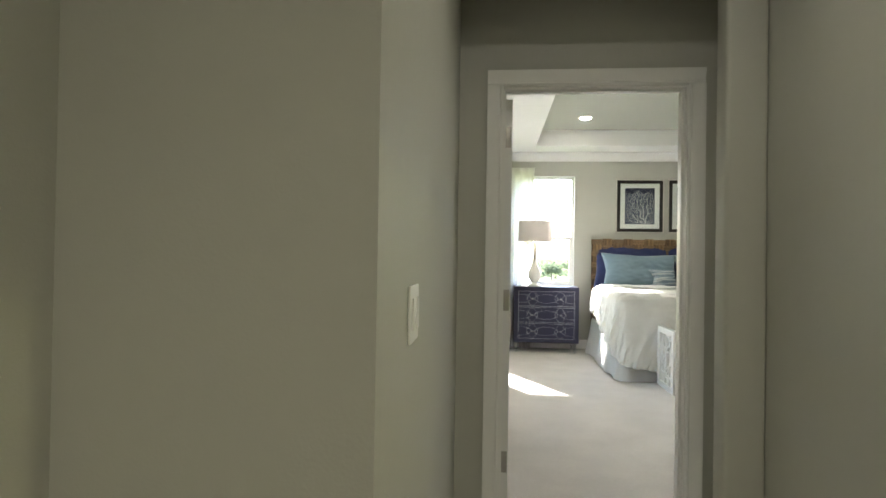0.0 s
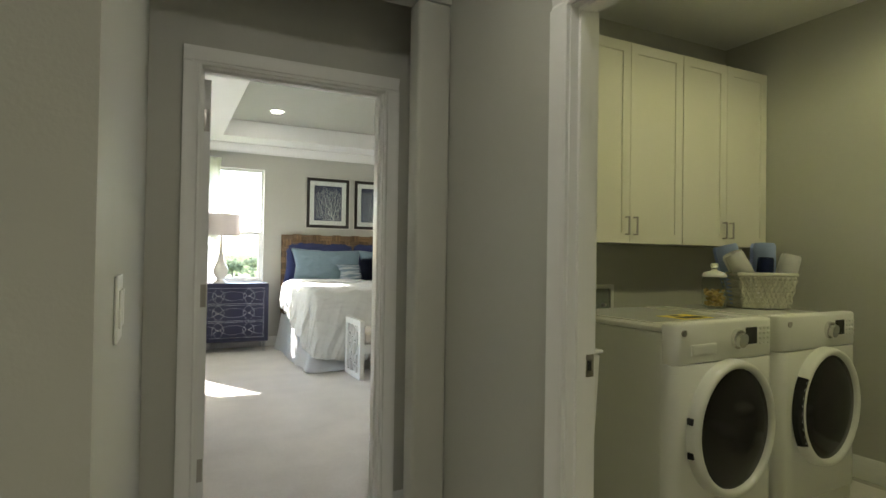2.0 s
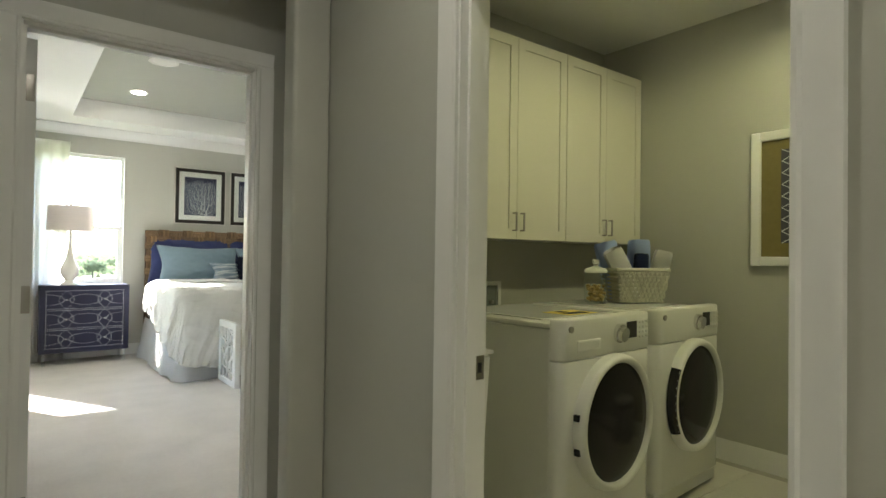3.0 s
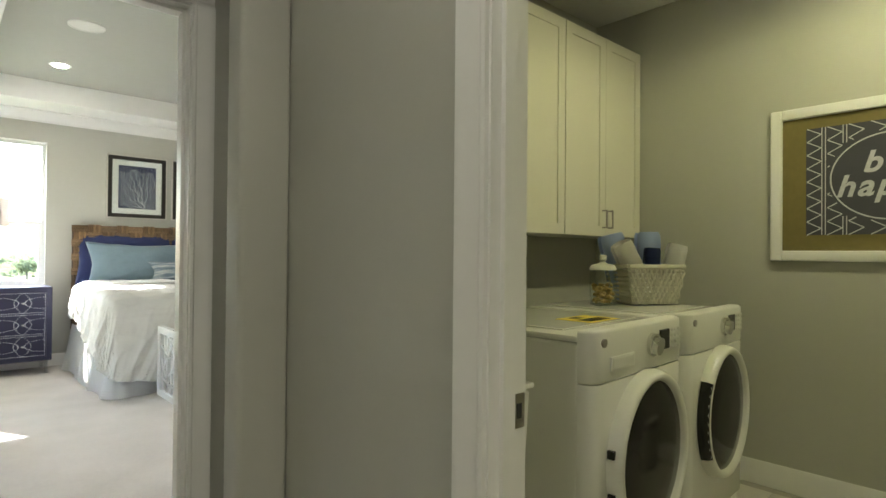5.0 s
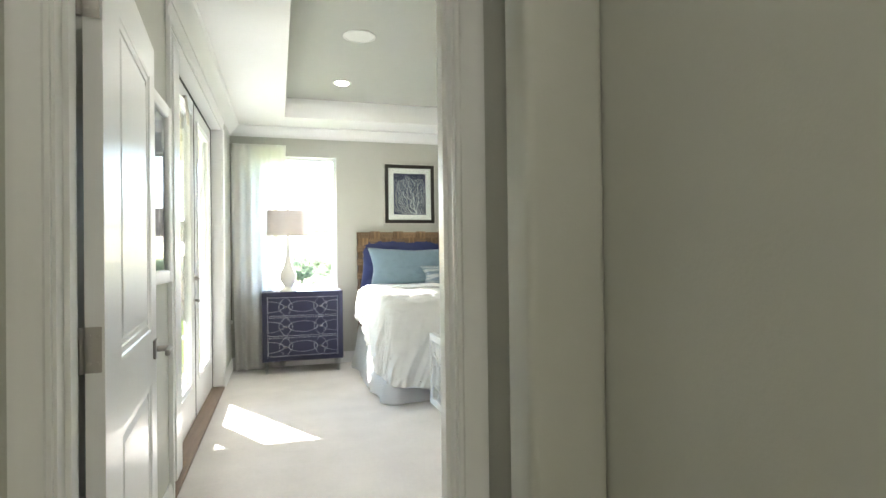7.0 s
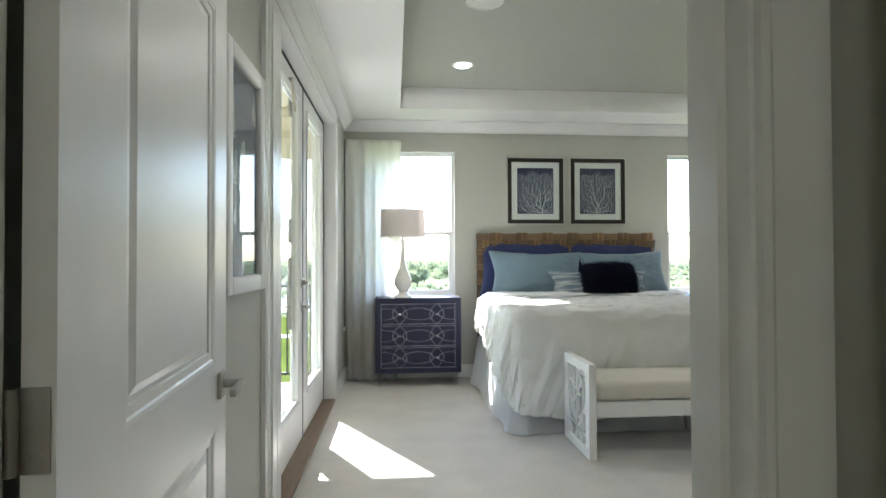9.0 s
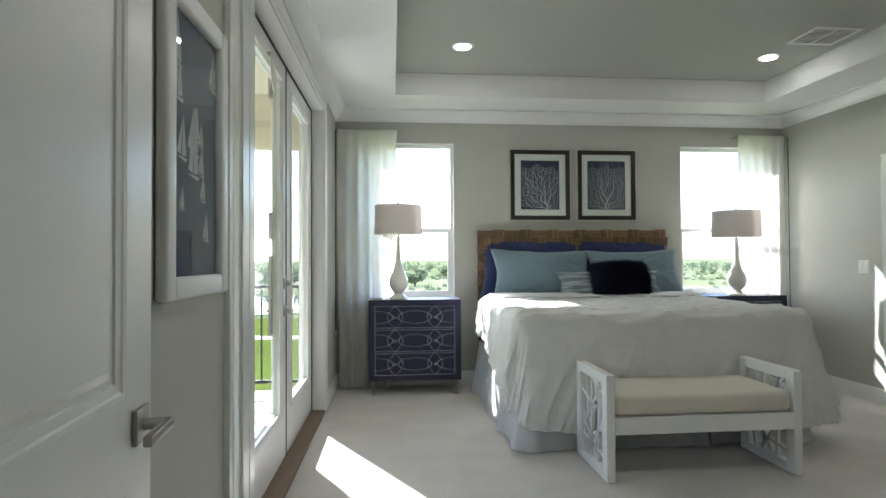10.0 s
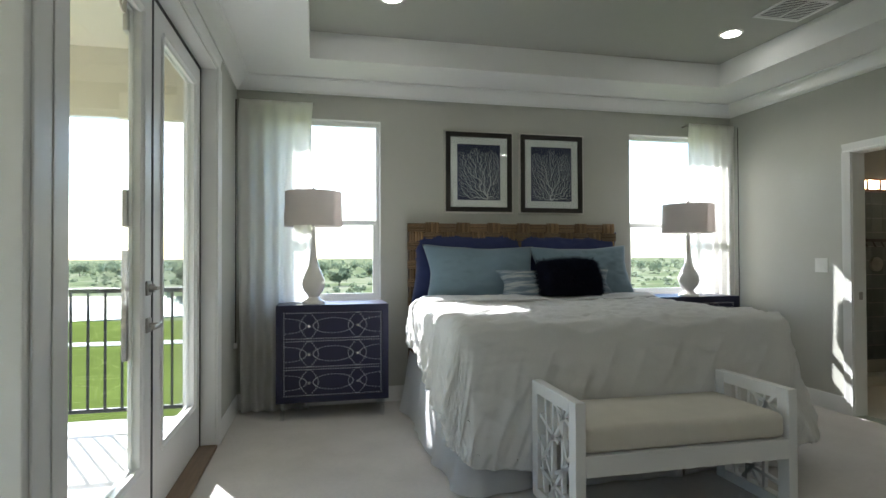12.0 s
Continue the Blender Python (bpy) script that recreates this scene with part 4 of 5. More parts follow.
def table_lamp(m):
    t = thing("table_lamp", "white gourd-shaped table lamp with a linen drum shade", "table lamp", m, "lamps on the nightstands")
    part("base", lathe([(0.090, 0), (0.090, 0.012), (0.082, 0.020), (0.055, 0.034), (0.040, 0.052), (0.052, 0.070), (0.078, 0.105), (0.091, 0.15), (0.087, 0.19), (0.066, 0.24), (0.042, 0.295), (0.028, 0.36), (0.020, 0.44), (0.017, 0.54), (0.022, 0.575), (0.012, 0.60), (0.012, 0.62)], 40), M_LAMP, t, smooth=60)
    part("stem", cyl((0, 0, 0.62), (0, 0, 0.905), 0.005), M_STEEL, t)
    part("finial", lathe([(0.004, 0.895), (0.012, 0.905), (0.014, 0.915), (0.006, 0.925)], 14), M_STEEL, t, smooth=60)
    bm = bmesh.new()
    for r, flip in ((0.228, 0), (0.224, 1)):
        addcyl(bm, (0, 0, 0.612), (0, 0, 0.886), r, r - 0.008, 48, False)
    part("shade", bm, M_SHADE, t, "pale linen drum shade", 60)
    ring = bmesh.new()
    for a in (0, 120, 240):
        addcyl(ring, (0, 0, 0.872), (0.22 * math.cos(radians(a)), 0.22 * math.sin(radians(a)), 0.872), 0.002, n=6)
    part("shade_spider", ring, M_STEEL, t)
    return t


tl = table_lamp(pose(0.515, 8.03, 0.878))
copy_thing(tl, pose(3.865, 7.97, 0.878) @ Matrix.Diagonal((1, 1, 0.945, 1)))


# curtains
def curtain(name, x0, x1, seed, flare):
    """A pleated panel gathered at the head and falling to the floor."""
    zt, zb = 2.52, 0.012

    def f(u, v):
        k = 5
        ph = u * k * 2 * math.pi
        amp = 0.010 + 0.026 * (1 - v) ** 0.6
        z = zb + (zt - zb) * v
        drift = noise.noise(Vector((u * 4, v * 1.5, seed))) * 0.035 * (1 - v)
        y = 8.17 - amp * (0.75 * math.sin(ph + 1.3 * noise.noise(Vector((u * 3, v * 1.2, seed + 2))))) + 0.5 * drift
        xx = x0 + (x1 - x0) * u + drift * 0.6 + 0.010 * math.sin(ph * 0.5) * (1 - v) + flare * (1 - v) ** 2 * (u - 0.5)
        pinch = 0.010 * math.cos(ph) * max(0, v - 0.95) * 20
        return (xx + pinch, y, z)
    bm = sheet(140, 60, f)
    bmesh.ops.solidify(bm, geom=bm.faces[:], thickness=0.003)
    t = thing(name, "ivory linen curtain panel hanging to the carpet beside the window", "curtain", group="window curtains")
    part("panel", bm, M_CURT, t, smooth=120)
    rod = cyl((x0 - 0.02, 8.185, 2.51), (x1 + 0.02, 8.185, 2.51), 0.007)
    for xb in (x0 + 0.03, x1 - 0.03):
        addbox(rod, xb - 0.008, xb + 0.008, 8.185, BY - 0.001, 2.502, 2.518)
    part("rod", rod, M_STEEL, t)
    return t


c_l = curtain("curtain", -0.075, 0.50, 1.0, -0.05)
c_r = curtain("curtain", 4.02, 4.53, 4.0, -0.02)
part("cord", cyl((-0.085, 8.13, 0.55), (-0.085, 8.13, 2.5), 0.004, n=8), M_FRAME, c_l, "thin dark cord")
part("cord_tensioner", boxes((-0.10, -0.075, 8.11, 8.15, 0.53, 0.57), bevel=0.005), M_PLATE, c_l, "white cord tensioner")
part("cord", cyl((4.56, 8.15, 0.3), (4.56, 8.15, 2.5), 0.004, n=8), M_FRAME, c_r, "thin dark cord")


# framed coral prints
def ribbon(bm, p, q, w0, w1, y):
    d = Vector((q[0] - p[0], q[1] - p[1]))
    if d.length < 1e-6:
        return
    n = Vector((-d.y, d.x)).normalized()
    vs = [bm.verts.new((p[0] + n.x * w0, y, p[1] + n.y * w0)), bm.verts.new((p[0] - n.x * w0, y, p[1] - n.y * w0)),
          bm.verts.new((q[0] - n.x * w1, y, q[1] - n.y * w1)), bm.verts.new((q[0] + n.x * w1, y, q[1] + n.y * w1))]
    lo = [bm.verts.new((v.co.x, y + 0.001, v.co.z)) for v in vs]
    bm.faces.new(vs)
    for i in range(4):
        bm.faces.new((vs[i], lo[i], lo[(i + 1) % 4], vs[(i + 1) % 4]))


def coral(w, h, root, seed):
    """A sea fan: scattered twig ends, each joined to the nearest twig below it."""
    rnd = random.Random(seed)
    pts = []
    for _ in range(11000):
        x, z = rnd.uniform(-w / 2 + 0.008, w / 2 - 0.008), rnd.uniform(0.012, h - 0.03)
        if z > h - 0.05 - 1.1 * x * x + 0.02 * math.sin(x * 40 + seed) or z < 0.22 * (abs(x - root) - 0.10):
            continue
        if all((x - a) ** 2 + (z - b) ** 2 > 0.0098 ** 2 for a, b in pts):
            pts.append((x, z))
    pts.sort(key=lambda p: math.hypot(p[0] - root, p[1]))
    nodes, up, load = [(root, 0.006)], [0], [1]
    for p in pts:
        k = min(range(len(nodes)), key=lambda q: math.hypot(nodes[q][0] - p[0], nodes[q][1] - p[1]) + 0.22 * math.hypot(nodes[q][0] - root, nodes[q][1]))
        nodes.append(p)
        up.append(k)
        load.append(1)
    for k in range(len(nodes) - 1, 0, -1):
        load[up[k]] += load[k]
    bm = bmesh.new()
    for k in range(1, len(nodes)):
        wd = 0.0008 + 0.00024 * load[k] ** 0.5
        ribbon(bm, nodes[up[k]], nodes[k], min(wd * 1.15, 0.0055), wd, -0.0012)
    return bm


def coral_print(x0, x1, z0, z1, root, seed):
    t = thing("coral_print", "framed white coral print on navy with a dark frame", "picture", pose((x0 + x1) / 2, BY, z0), "coral prints above the bed")
    w, h = x1 - x0, z1 - z0
    f = 0.042
    part("frame", boxes((-w / 2, -w / 2 + f, -0.03, -0.001, 0, h), (w / 2 - f, w / 2, -0.03, -0.001, 0, h), (-w / 2 + f, w / 2 - f, -0.03, -0.001, 0, f), (-w / 2 + f, w / 2 - f, -0.03, -0.001, h - f, h), bevel=0.003), M_FRAME, t)
    o = 0.013
    part("frame_edge", boxes((-w / 2 - o, -w / 2 - 0.0005, -0.024, -0.001, -o, h + o), (w / 2 + 0.0005, w / 2 + o, -0.024, -0.001, -o, h + o), (-w / 2, w / 2, -0.024, -0.001, -o, -0.0005), (-w / 2, w / 2, -0.024, -0.001, h + 0.0005, h + o)), M_SILVER, t, "champagne outer edge")
    part("mount", boxes((-w / 2 + f, w / 2 - f, -0.012, -0.002, f, h - f)), M_MATB, t, "white mount")
    aw, ah = 0.40, 0.50
    part("print", boxes((-aw / 2, aw / 2, -0.014, -0.0125, h / 2 - ah / 2, h / 2 + ah / 2)), M_PRINT, t, "navy print")
    c = part("coral", coral(aw, ah, root, seed), M_CORAL, t, "white branching coral")
    c.matrix_basis = pose(0, -0.0145, h / 2 - ah / 2)
    g = part("glass", boxes((-w / 2 + f, w / 2 - f, -0.0235, -0.0215, f, h - f)), M_GLASS, t, "clear glass")
    g.visible_shadow = False
    return t


coral_print(1.655, 2.272, 1.648, 2.360, 0.07, 3)
coral_print(2.356, 2.968, 1.648, 2.362, 0.0, 8)

# framed ships on the outer wall
sh = thing("ship_print", "large navy print of white sailing boats in a wide white frame", "picture", LW @ pose(0, 4.385 - BY, 1.15))
w2, h2, f2 = 0.252, 0.86, 0.062
part("frame", boxes((0.001, 0.036, -w2, -w2 + f2, 0, h2), (0.001, 0.036, w2 - f2, w2, 0, h2), (0.001, 0.036, -w2 + f2, w2 - f2, 0, f2), (0.001, 0.036, -w2 + f2, w2 - f2, h2 - f2, h2), bevel=0.010), M_WHITE, sh, "wide white moulded frame", 50)
part("print", boxes((0.002, 0.012, -w2 + f2, w2 - f2, f2, h2 - f2)), M_SHIP, sh, "navy sea print")
rnd = random.Random(11)
sails = bmesh.new()
for _ in range(14):
    sy, sz, s = rnd.uniform(-0.16, 0.16), rnd.uniform(0.12, 0.66), rnd.uniform(0.05, 0.13)
    for a, b, c in (((0, 0), (0.35 * s, 0.05 * s), (0.12 * s, 1.2 * s)), ((-0.05 * s, 0.02 * s), (0.06 * s, 1.1 * s), (-0.35 * s, 0.08 * s)), ((-0.4 * s, -0.02 * s), (0.45 * s, -0.02 * s), (0.3 * s, -0.14 * s))):
        tri = [sails.verts.new((0.0128, max(-w2 + f2 + 0.004, min(w2 - f2 - 0.004, sy + q[0])), min(h2 - f2 - 0.005, max(f2 + 0.005, sz + q[1])))) for q in (a, b, c)]
        sails.faces.new(tri)
part("sails", sails, M_SAIL, sh, "pale sails")
g = part("glass", boxes((0.018, 0.020, -w2 + f2, w2 - f2, f2, h2 - f2)), M_GLASS, sh, "clear glass")
g.visible_shadow = False

# bench
bench = thing("bench", "white wooden bench with fretwork ends and a cream cushion", "bench", pose(1.645, 5.73, 0))
BW, BD, BH, BT = 1.165, 0.51, 0.598, 0.05
RODS = [((0.0, 0.30), (0.42, 0.95)), ((0.10, 1.0), (0.95, 0.30)), ((0.0, 0.62), (0.70, 0.0)), ((0.35, 0.0), (1.0, 0.55)), ((0.0, 0.85), (0.55, 1.0)), ((0.25, 1.0), (0.30, 0.0)),
        ((0.55, 1.0), (0.62, 0.0)), ((0.0, 0.12), (1.0, 0.22)), ((0.40, 0.62), (1.0, 0.78)), ((0.80, 1.0), (0.72, 0.40)), ((0.0, 0.48), (0.5, 0.30)), ((0.85, 0.0), (0.95, 0.5))]
for ex in (0.0, BW - BT):
    e = part("end_frame", boxes((ex, ex + BT, 0, 0.07, 0, BH), (ex, ex + BT, BD - 0.07, BD, 0, BH), (ex, ex + BT, 0.07, BD - 0.07, BH - 0.06, BH), (ex, ex + BT, 0.07, BD - 0.07, 0, 0.055), bevel=0.003), M_WHITE, bench)
    for a, b in RODS:
        y0, y1, z0, z1 = 0.07, BD - 0.07, 0.055, BH - 0.06
        p = Vector((ex + BT / 2, y0 + a[0] * (y1 - y0), z0 + a[1] * (z1 - z0)))
        q = Vector((ex + BT / 2, y0 + b[0] * (y1 - y0), z0 + b[1] * (z1 - z0)))
        d = q - p
        bm = bmesh.new()
        addbox(bm, -0.011, 0.011, -0.009, 0.009, -d.length / 2, d.length / 2)
        bmesh.ops.transform(bm, matrix=Matrix.Translation((p + q) / 2) @ Matrix.Rotation(math.atan2(-d.y, d.z), 4, "X"), verts=bm.verts)
        part("fret_bar", bm, M_WHITE, e)
part("seat_rail", boxes((BT, BW - BT, 0.0, 0.04, 0.265, 0.36), bevel=0.003), M_WHITE, bench)
part("seat_rail", boxes((BT, BW - BT, BD - 0.04, BD, 0.265, 0.36), bevel=0.003), M_WHITE, bench)
part("seat_board", boxes((BT, BW - BT, 0.04, BD - 0.04, 0.33, 0.358)), M_WHITE, bench)
cus = bmesh.new()
addbox(cus, BT + 0.004, BW - BT - 0.004, 0.008, BD - 0.008, 0.361, 0.482, bevel=0.034, seg=5)
part("cushion", cus, M_CREAM, bench, "cream woven seat cushion", 60)


# ceiling fittings
def downlight(x, y, z):
    t = thing("recessed_downlight", "lit recessed ceiling light with a white trim ring", "ceiling light", pose(x, y, z), "recessed ceiling lights")
    part("trim_ring", lathe([(0.062, 0), (0.062, -0.004), (0.082, -0.007), (0.088, -0.002), (0.088, 0)], 40), M_PLATE, t, smooth=50)
    part("lens", lathe([(0.0, -0.0085), (0.061, -0.0085), (0.061, -0.0045), (0.0, -0.0045)], 32), M_LENS, t, "glowing lens")
    return t


for cx, cy in CANS:
    downlight(cx, cy, TOP)
# Made-up fittings at the unseen hall fill lamps.
for hx, hy, hp in HALL_FILLS:
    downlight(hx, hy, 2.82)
downlight(2.65, 1.3, 2.82)
spk = thing("ceiling_speaker", "round white ceiling speaker grille set in the tray", "ceiling speaker", pose(1.02, 5.87, TOP))
part("rim", lathe([(0.112, 0), (0.112, -0.007), (0.122, -0.007), (0.124, 0)], 48), M_SPEAK, spk, smooth=50)
part("grille", lathe([(0.0, -0.008), (0.08, -0.0075), (0.111, -0.004), (0.111, -0.001), (0, -0.001)], 48), M_SPEAK, spk, smooth=60)
vent = thing("ceiling_vent", "white louvred air vent in the tray ceiling", "air vent", pose(3.75, 6.66, TOP, 0, 0, 0))
vw, vd = 0.19, 0.165
part("frame", boxes((-vw, -vw + 0.025, -vd, vd, -0.008, 0), (vw - 0.025, vw, -vd, vd, -0.008, 0), (-vw + 0.025, vw - 0.025, -vd, -vd + 0.025, -0.008, 0), (-vw + 0.025, vw - 0.025, vd - 0.025, vd, -0.008, 0), (-0.006, 0.006, -vd + 0.025, vd - 0.025, -0.008, -0.002), bevel=0.002), M_PLATE, vent)
# The unlit duct is painted as a black sheet above the slats.
part("backing", boxes((-vw + 0.025, vw - 0.025, -vd + 0.025, vd - 0.025, -0.002, -0.0005)), M_BLACK, vent, "black sheet painting the shade behind the slats")
bm = bmesh.new()
addbox(bm, -vw + 0.026, vw - 0.026, -0.0055, 0.0055, -0.0008, 0.0008)
so = ob_of("slat", bm, M_PLATE)
slat_me = so.data
bpy.data.objects.remove(so)
for i in range(13):
    piece("slat", slat_me, vent, pose(0, -vd + 0.036 + i * 0.0215, -0.0055, 8, 0, 0))


def switch_plate(name, label, m, gangs=1):
    t = thing(name, label, "light switch", m)
    wd = 0.035 + 0.023 * (gangs - 1)
    part("plate", boxes((0.0005, 0.006, -wd, wd, -0.058, 0.058), bevel=0.0025), M_PLATE, t)
    for i in range(gangs):
        yy = (i - (gangs - 1) / 2) * 0.046
        part("rocker", boxes((0.006, 0.010, yy - 0.016, yy + 0.016, -0.033, 0.033), bevel=0.002), M_PLATE, t)
    return t


switch_plate("light_switch", "white rocker switch plate on the hall wall", pose(HL, 1.43, 1.165), 2)
switch_plate("light_switch", "white double rocker switch plate by the bathroom door", pose(RX, 7.27, 1.165, 0, 0, 180), 2)

# bathroom seen through the doorway
structure("bathroom_floor", boxes((RX + 0.12, 6.9, 5.2, 8.5, -0.12, 0.0)), M_TILE, "pale bathroom floor")
structure("bathroom_wall_north", boxes((RX + 0.12, 6.9, 8.3, 8.5, 0, TOP)), M_WALL, "greige bathroom wall")
structure("bathroom_wall_south", boxes((RX + 0.12, 6.9, 5.2, 5.3, 0, TOP)), M_WALL, "greige bathroom wall")
structure("bathroom_wall_east", boxes((6.9, 7.0, 5.2, 8.5, 0, TOP)), M_WALL, "greige bathroom wall")
structure("bathroom_ceiling", boxes((RX + 0.12, 6.9, 5.3, 8.29, 2.62, 2.72)), M_WALL, "dim bathroom ceiling")
bw = structure("shower_wall", boxes((RX + 0.5, 6.9, 8.262, 8.299, 0, 2.62)), M_GROUT, "grey-green tiled shower wall")
bo = ob_of("tile", boxes((0.002, 0.148, 8.252, 8.2615, 0.002, 0.148), bevel=0.0015), M_STILE)
tile_me = bo.data
bpy.data.objects.remove(bo)
for i in range(11):
    for j in range(12):
        piece("tile", tile_me, bw, pose(5.24 + i * 0.15, 0, 0.14 + j * 0.15))
vl = thing("light_bar", "copper bar of glowing frosted lamps on the shower wall", "wall light")
part("bar", boxes((5.3, 6.89, 8.17, 8.25, 2.03, 2.05)), M_COPPER, vl)
part("bar", boxes((5.3, 6.89, 8.17, 8.25, 1.915, 1.94)), M_COPPER, vl)
for i in range(9):
    part("lamp_glass", boxes((5.33 + i * 0.17, 5.45 + i * 0.17, 8.18, 8.249, 1.941, 2.029), bevel=0.02), M_BULB, vl, "glowing frosted glass", 50)
    part("clip", boxes((5.46 + i * 0.17, 5.49 + i * 0.17, 8.175, 8.249, 1.941, 2.029)), M_COPPER, vl)
hk = thing("hook_rail", "dark metal hook rail on the shower tiles", "hook rail")
part("rail", boxes((6.10, 6.55, 8.215, 8.2515, 1.385, 1.42), bevel=0.004), M_FRAME, hk)
for i in range(4):
    part("hook", cyl((6.16 + i * 0.11, 8.22, 1.385), (6.16 + i * 0.11, 8.19, 1.33), 0.008), M_FRAME, hk)
sv = thing("shower_valve", "round dark nickel shower valve on the tiles", "shower valve")
part("rose", cyl((6.33, 8.2515, 1.15), (6.33, 8.225, 1.15), 0.075), M_STEEL, sv, smooth=40)
part("lever", boxes((6.31, 6.35, 8.195, 8.225, 1.12, 1.19), bevel=0.006), M_STEEL, sv)
structure("shower_kerb", boxes((5.2, 6.89, 7.75, 7.9, 0.0, 0.10), bevel=0.01), M_TILE, "pale stone shower kerb")

# ---- laundry things ----


def rounded_front(x0, x1, y0, y1, z0, z1, r, lip):
    """A shell panel with its two front upright edges rounded by r and a small lip above and below."""
    bm = bmesh.new()

    def outline(k, z):
        pts = [(x1 - k, y1)]
        pts += [(x1 - r + (r - k) * math.cos(a), y0 + r - (r - k) * math.sin(a)) for a in (radians(15 * q) for q in range(7))]
        pts += [(x0 + r - (r - k) * math.sin(a), y0 + r - (r - k) * math.cos(a)) for a in (radians(15 * q) for q in range(7))]
        pts += [(x0 + k, y1)]
        return [bm.verts.new((x, y, z)) for x, y in pts]
    rings = [outline(lip, z0), outline(lip * 0.3, z0 + lip * 0.3), outline(0.0, z0 + lip), outline(0.0, z1 - lip), outline(lip * 0.3, z1 - lip * 0.3), outline(lip, z1)]
    n = len(rings[0])
    for a, b in zip(rings, rings[1:]):
        for q in range(n):
            bm.faces.new((a[q], a[(q + 1) % n], b[(q + 1) % n], b[q]))
    bm.faces.new(rings[0][::-1])
    bm.faces.new(rings[-1])
    return bm


def machine(name, label, x0, front, handle_left, deck):
    t = thing(name, label, "washing machine" if name == "washer" else "tumble dryer", pose(x0, front, 0, 0, 0, 3.5), "laundry machines")
    w, d, h = 0.70, 0.80, 1.005
    bm = bmesh.new()
    addbox(bm, 0, w, 0.058, d, 0.02, h - 0.042, bevel=0.012, seg=3)
    part("cabinet", bm, M_APPL, t, smooth=40)
    part("top_deck", boxes((-0.002, w + 0.002, 0.062, d + 0.002, h - 0.0415, h - 0.018), bevel=0.010), M_APPL, t, smooth=40)
    part("top_inset", boxes((0.07, w - 0.07, 0.16, d - 0.08, h - 0.0175, h - 0.012), bevel=0.004), M_APPL, t)
    # front: lower panel, slightly bowed control fascia
    fr = rounded_front(0.0, w, 0.0, 0.062, 0.10, 0.8325, 0.05, 0.004)
    part("front_panel", fr, M_APPL, t, smooth=40)
    kick = boxes((0.01, w - 0.01, 0.02, 0.05, 0.022, 0.097), bevel=0.006)
    part("kick_plate", kick, M_APPL2, t)
    fa = rounded_front(0.0, w, -0.001, 0.062, 0.8335, h, 0.05, 0.010)
    part("control_fascia", fa, M_APPL2, t, smooth=50)
    cx, cz, R = 0.357, 0.548, 0.283

    def ring(n=48):
        b = bmesh.new()
        pr = [(R * k, y) for k, y in ((0.87, 0.001), (0.87, 0.042), (0.89, 0.051), (0.93, 0.054), (0.97, 0.048), (0.993, 0.030), (1.0, 0.001))]
        rows = [[b.verts.new((cx + r * math.cos(2 * math.pi * i / n), -y, cz + r * 1.04 * math.sin(2 * math.pi * i / n))) for i in range(n)] for r, y in pr]
        for a, c in zip(rows, rows[1:] + rows[:1]):
            for i in range(n):
                b.faces.new((a[i], a[(i + 1) % n], c[(i + 1) % n], c[i]))
        return b
    dr = part("door", ring(), M_APPL2, t, "white round door rim", 50)
    b = bmesh.new()
    n, rr = 48, [(0.0, 0.048), (0.5, 0.046), (0.8, 0.041), (1.01, 0.030)]
    rows = [[b.verts.new((cx + R * 0.865 * max(k, 0.001) * math.cos(2 * math.pi * i / n), -y, cz + R * 0.895 * max(k, 0.001) * math.sin(2 * math.pi * i / n))) for i in range(n)] for k, y in rr]
    for a, c in zip(rows, rows[1:]):
        for i in range(n):
            b.faces.new((a[i], a[(i + 1) % n], c[(i + 1) % n], c[i]))
    part("door_glass", b, M_DKGLASS, dr, "smoked dark glass", 80)
    if handle_left:
        hb_ = bmesh.new()
        for k in range(16):
            a0, a1 = radians(146 + k * 4.25), radians(146 + (k + 1) * 4.25)
            q = [hb_.verts.new((cx + r * math.cos(a), -y, cz + r * 1.04 * math.sin(a))) for a in (a0, a1) for r, y in ((R * 0.962, 0.0515), (R * 1.0, 0.032), (R * 1.012, 0.006))]
            hb_.faces.new((q[0], q[1], q[4], q[3]))
            hb_.faces.new((q[1], q[2], q[5], q[4]))
        bmesh.ops.remove_doubles(hb_, verts=hb_.verts, dist=0.0005)
        part("door_handle", hb_, M_DISP, dr, "black curved door handle")
    else:
        for a in (168, 196):
            ar = radians(a)
            px, pz = cx + R * 0.985 * math.cos(ar), cz + R * 1.02 * math.sin(ar)
            part("door_hinge", boxes((px - 0.012, px + 0.010, -0.030, -0.004, pz - 0.014, pz + 0.014), bevel=0.003), M_DISP, dr, "small black hinge")
        part("dispenser_drawer", boxes((0.10, 0.265, -0.006, 0.0, 0.868, 0.915), bevel=0.002), M_APPL2, t, smooth=40)
        part("drawer_slot", boxes((0.110, 0.255, -0.0075, -0.0062, 0.876, 0.907)), M_SPEAK, t)
    part("badge", cyl((0.055, 0.004, 0.966), (0.055, -0.007, 0.965), 0.014, n=24), M_STEEL, t, "round metal badge", 40)
    part("knob_ring", cyl((0.41, 0.004, 0.925), (0.41, -0.016, 0.922), 0.042, n=32), M_CHROME, t, "chrome dial ring", 40)
    part("knob", cyl((0.41, -0.016, 0.922), (0.41, -0.036, 0.919), 0.033, 0.032, 32), M_CHROME, t, "chrome dial", 40)
    part("display", boxes((0.475, 0.555, -0.0075, 0.004, 0.895, 0.97), bevel=0.003), M_DISP, t, "black display")
